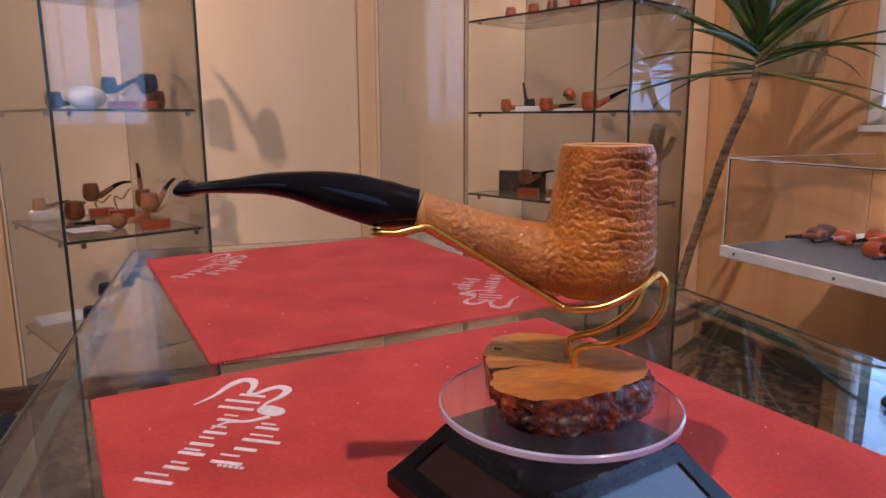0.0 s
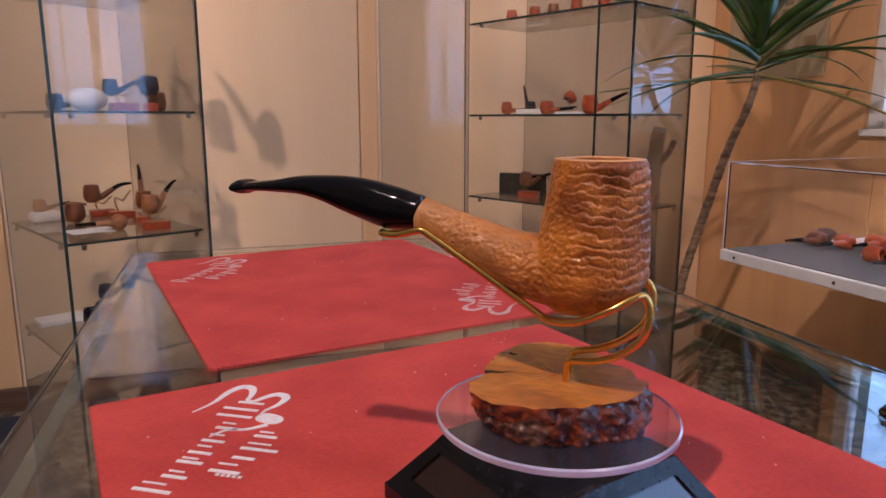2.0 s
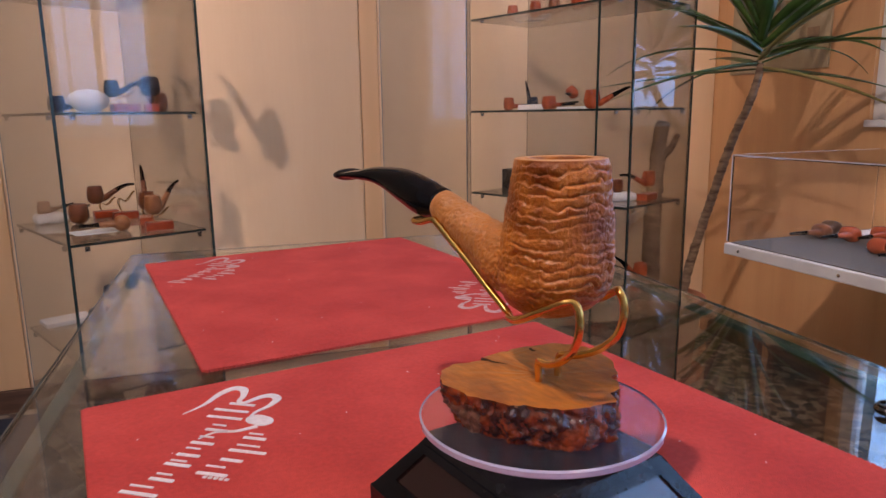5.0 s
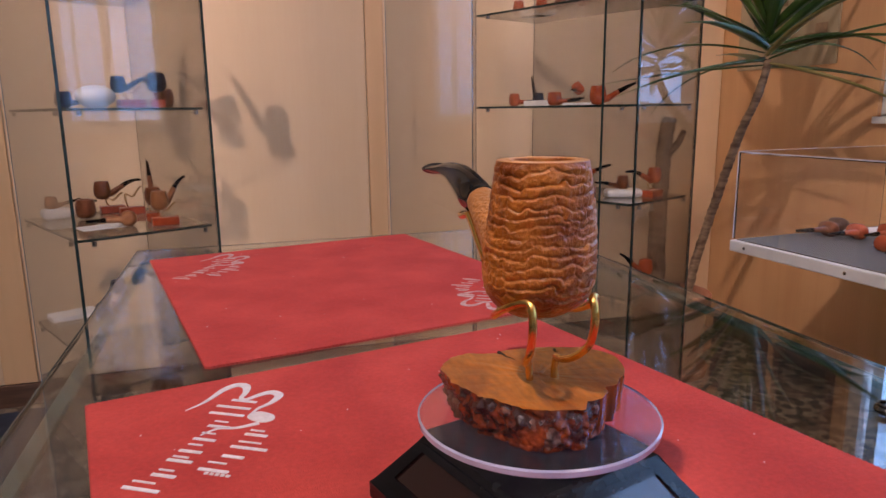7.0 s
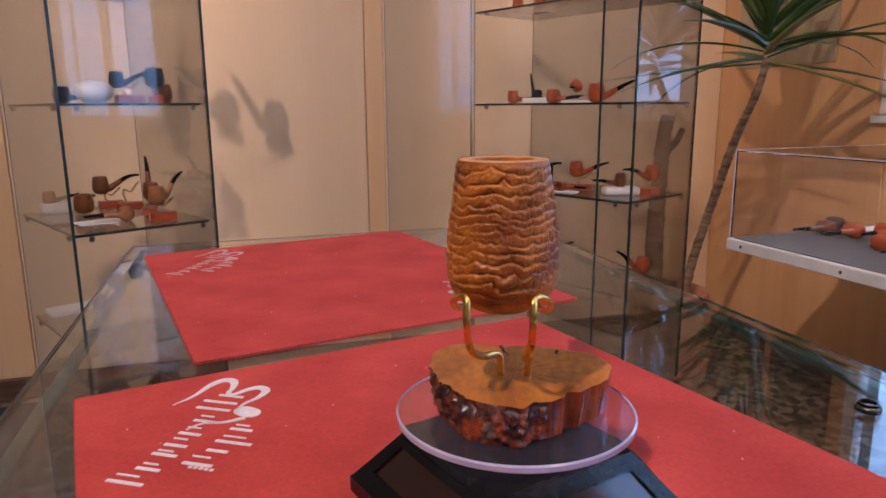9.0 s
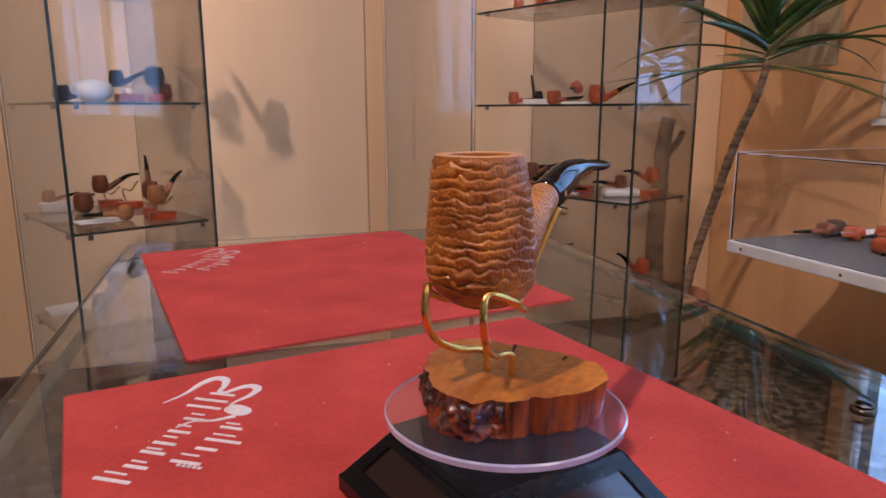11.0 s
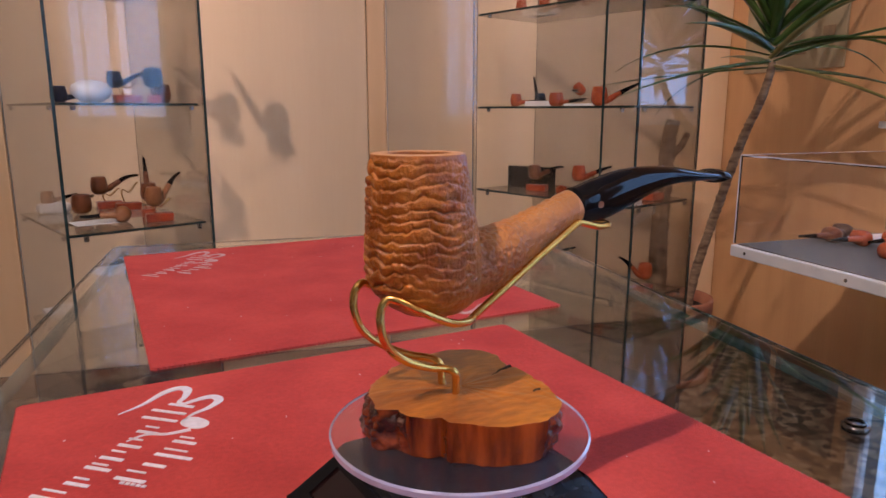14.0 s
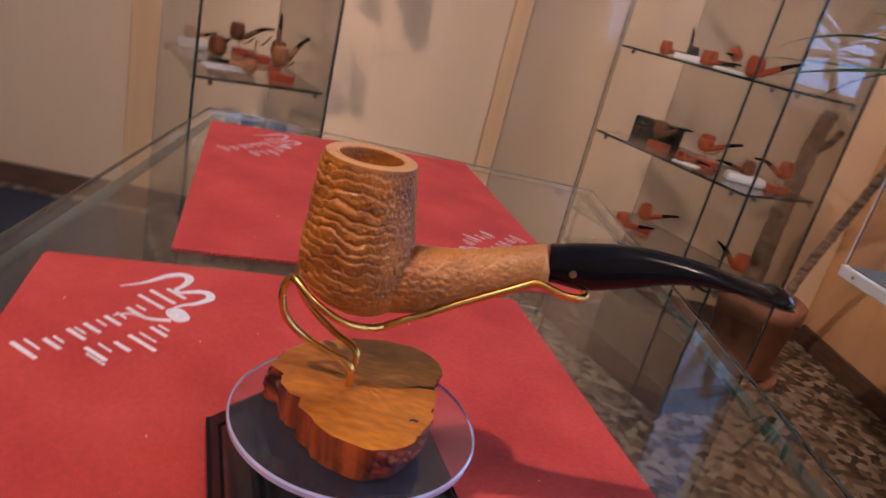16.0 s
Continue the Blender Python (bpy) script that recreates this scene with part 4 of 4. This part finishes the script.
def right(lx, ly):
    return in_cab(RC, RT, lx, ly)


S1, S2, S3 = 0.173, -0.099, -0.37
# upper shelf of the first cabinet
egg = part("meerschaum_bowl", revolve([(0.0005, 0), (0.020, 0.002), (0.038, 0.014), (0.044, 0.028), (0.038, 0.042), (0.020, 0.052), (0.0005, 0.054)], 32), M["meerschaum"], smooth=True)
egg.matrix_world = pose(*left(0.117, 0.15), S1, 0, 0, TURN)
egg.scale = (1.0, 0.8, 0.95)
tagged(egg, "smooth white meerschaum bowl lying on a glass shelf", "tobacco pipe", "pipes on show")
shelf_stand(*left(0.195, 0.15), S1, TURN)
shelf_pipe(*left(0.172, 0.16), S1 + 0.034, TURN, "pipe_blue", size=0.85, rise=30, curve=24, label="blue-black lacquered pipe with a bent stem on a rest")
shelf_stand(*left(0.252, 0.14), S1, TURN + 70)
shelf_pipe(*left(0.252, 0.14), S1 + 0.036, TURN + 70, "pipe_blue", size=1.0, rise=38, curve=30, label="dark blue bent pipe standing on a red block", fat=1.15)
shelf_pipe(*left(0.050, 0.14), S1, TURN + 20, "pipe_blue", "pipe_blue", size=0.8, rise=5, curve=0, label="dark pipe lying on a glass shelf")
shelf_pipe(*left(0.283, 0.17), S1, TURN + 100, "pipe_brown", size=1.0, rise=45, label="brown briar pipe standing behind a rest")
# highest shelf, out of view: oversized pipes added to cast the wall shadows
S0 = 0.445
for lx, ly, hd, bowl in ((0.215, 0.11, 130, "pipe_brown"), (0.292, 0.03, 140, "pipe_tan"), (0.09, 0.14, 30, "pipe_blue")):
    shelf_stand(*left(lx, ly), S0, TURN + hd)
    shelf_pipe(*left(lx - 0.008, ly), S0 + 0.036, TURN + hd, bowl, size=1.5, rise=62, curve=10, label="unseen oversized bent pipe placed to cast a wall shadow")
# second shelf
shelf_stand(*left(0.205, 0.395), S2, TURN - 8)
shelf_pipe(*left(0.183, 0.395), S2 + 0.038, TURN - 8, "pipe_brown", size=1.05, rise=32, curve=26, label="brown bent pipe on a red block with brass rest")
shelf_stand(*left(0.232, 0.33), S2, TURN - 8, tall=1.35)
shelf_stand(*left(0.236, 0.195), S2, TURN + 70)
shelf_pipe(*left(0.236, 0.185), S2 + 0.036, TURN + 75, "pipe_brown", size=1.0, rise=62, curve=14, label="brown pipe with upright black stem on a rest")
shelf_stand(*left(0.222, 0.085), S2, TURN - 14)
shelf_pipe(*left(0.212, 0.085), S2 + 0.036, TURN + 25, "pipe_tan", size=1.0, rise=48, curve=20, label="tan pipe with black stem on a red block")
card(*left(0.105, 0.165), S2, TURN, 0.10, 0.07, 0.001, "white paper card lying on a glass shelf", bevel=0)
shelf_pipe(*left(0.150, 0.115), S2 + 0.017, TURN + 165, "pipe_tan", size=0.95, rise=4, curve=10, lean=88, label="tan pipe lying on its side on the shelf")
shelf_pipe(*left(0.120, 0.33), S2, TURN + 60, "pipe_brown", size=1.1, rise=20, curve=20, label="tall brown pipe standing on the shelf", fat=1.1)
card(*left(0.075, 0.40), S2, TURN, 0.07, 0.05, 0.026, "low white porcelain tray on a glass shelf", "meerschaum", 0.01)
shelf_pipe(*left(0.065, 0.40), S2 + 0.020, TURN + 20, "pipe_tan", size=0.8, rise=10, curve=0, label="tan pipe lying in a white tray")
# third shelf
card(*left(0.09, 0.425), S3, TURN, 0.11, 0.07, 0.012, "white card holder on the lower glass shelf")
shelf_pipe(*left(0.135, 0.335), S3, TURN + 60, "pipe_blue", size=1.0, rise=25, label="black pipe standing on the lower glass shelf")
shelf_stand(*left(0.215, 0.41), S3, TURN, tall=1.2)
shelf_pipe(*left(0.20, 0.41), S3 + 0.038, TURN, "pipe_blue", size=1.0, rise=25, label="black pipe on a red block on the lower shelf")

R0, R1, R2, R3 = 0.435, 0.169, -0.078, -0.33
# top shelf of the second cabinet
for ly, bowl in ((0.53, "pipe_red"), (0.44, "pipe_red"), (0.37, "pipe_brown"), (0.29, "pipe_red"), (0.20, "pipe_red")):
    shelf_pipe(*right(0.10, ly), R0 + 0.004, RT - 70, bowl, size=0.85, rise=8, curve=4, label="polished red pipe lying on the top glass shelf")
card(*right(0.12, 0.47), R0, RT - 80, 0.10, 0.05, 0.018, "white display rest under polished pipes")
# shelf with white rests
shelf_pipe(*right(0.085, 0.53), R1, RT - 65, "pipe_red", size=0.85, rise=3, curve=2, label="polished red pipe lying beside a white rest")
card(*right(0.11, 0.45), R1, RT - 82, 0.09, 0.04, 0.016, "low white rest on a glass shelf")
shelf_pipe(*right(0.095, 0.385), R1, RT - 65, "pipe_red", size=0.85, rise=3, curve=2, label="polished red pipe lying beside a white rest")
shelf_pipe(*right(0.15, 0.42), R1, RT - 65, "pipe_red", size=0.9, rise=8, curve=2, label="polished red pipe lying on a glass shelf")
shelf_pipe(*right(0.16, 0.50), R1, RT + 60, "pipe_blue", size=0.9, rise=60, curve=5, label="dark pipe standing upright on a glass shelf")
card(*right(0.10, 0.295), R1, RT - 82, 0.085, 0.04, 0.007, "low white rest on a glass shelf")
shelf_pipe(*right(0.105, 0.235), R1, RT - 40, "pipe_red", size=1.15, rise=30, curve=6, label="large polished red pipe standing on a glass shelf")
shelf_pipe(*right(0.080, 0.270), R1 + 0.032, RT - 160, "pipe_red", size=0.75, rise=0, curve=0, lean=40, label="tilted polished red pipe resting on another")
# third shelf
bx = card(*right(0.12, 0.49), R2, RT - 78, 0.15, 0.035, 0.066, "open black box standing behind a pipe", "black")
shelf_stand(*right(0.075, 0.425), R2, RT - 70)
shelf_pipe(*right(0.072, 0.435), R2 + 0.034, RT - 65, "pipe_brown", size=0.95, rise=28, curve=20, label="glossy brown pipe on a red block before a black box")
shelf_stand(*right(0.11, 0.275), R2, RT - 70)
shelf_pipe(*right(0.105, 0.295), R2 + 0.036, RT - 62, "pipe_red", size=1.0, rise=26, curve=8, label="polished red pipe with black stem on a rest")
shelf_pipe(*right(0.05, 0.30), R2 + 0.012, RT - 70, "pipe_red", size=0.8, rise=0, curve=0, lean=80, label="red pipe lying on its side on the shelf")
card(*right(0.035, 0.275), R2, RT - 70, 0.07, 0.03, 0.003, "white paper card lying on a glass shelf", bevel=0)
card(*right(0.10, 0.140), R2, RT - 40, 0.095, 0.05, 0.022, "white porcelain saddle rest on a glass shelf", "meerschaum", 0.009)
shelf_pipe(*right(0.10, 0.140), R2 + 0.019, RT + 150, "pipe_brown", size=0.85, rise=12, curve=10, label="brown pipe lying on a white saddle rest")
shelf_stand(*right(0.155, 0.085), R2, RT + 5)
shelf_pipe(*right(0.160, 0.085), R2 + 0.036, RT + 160, "pipe_red", size=0.95, rise=26, curve=24, label="polished red pipe on a red block")
# lowest shelf
shelf_stand(*right(0.12, 0.42), R3, RT - 60)
shelf_pipe(*right(0.12, 0.43), R3 + 0.036, RT - 60, "pipe_red", size=1.05, rise=22, curve=4, label="polished red pipe on a low rest")
shelf_pipe(*right(0.05, 0.44), R3, RT - 60, "pipe_red", size=1.05, rise=15, curve=4, label="polished red pipe lying on the lowest shelf")
shelf_stand(*right(0.125, 0.08), R3, RT + 10)
shelf_pipe(*right(0.13, 0.08), R3 + 0.036, RT + 165, "pipe_red", size=1.0, rise=45, curve=14, label="red pipe with raised dark stem on a block")

# pipes under the acrylic cover
TRAY = -0.165
for x, y, hd, bowl, sz in ((1.325, 1.085, 172, "pipe_brown", 1.0), (1.40, 1.12, 190, "darkwood", 1.0), (1.36, 1.03, 178, "pipe_red", 1.0), (1.285, 0.935, 5, "pipe_red", 1.0), (1.43, 1.00, 185, "pipe_red", 1.0), (1.38, 0.90, 200, "pipe_brown", 1.0), (1.29, 0.80, 165, "pipe_brown", 1.0)):
    shelf_pipe(x, y, TRAY + 0.017, hd, bowl, size=sz, rise=3, curve=6, lean=86, label="polished pipe lying on grey felt under the cover")
card(1.46, 1.10, TRAY, 3, 0.14, 0.05, 0.010, "white card pad on grey felt under the cover")
card(1.37, 0.95, TRAY, 3, 0.10, 0.05, 0.006, "white card pad on grey felt under the cover")



# ---- what moves ----
def phi(t):
    return 165.25 - 10.725 * t - 0.0319 * t * (16.0 - t)


def motions():
    times = [0, 2, 4, 6, 8, 10, 12, 14, 16]
    walk(disc, [(t, pose(0, 0, 0, 0, 0, phi(t))) for t in times])
    walk(stand, [(t, pose(*PIVOT, DISC_Z, 0, 0, phi(t))) for t in times])
    walk(pipe, [(t, pose(*PIVOT, DISC_Z, 0, 0, phi(t))) for t in times])


motions()
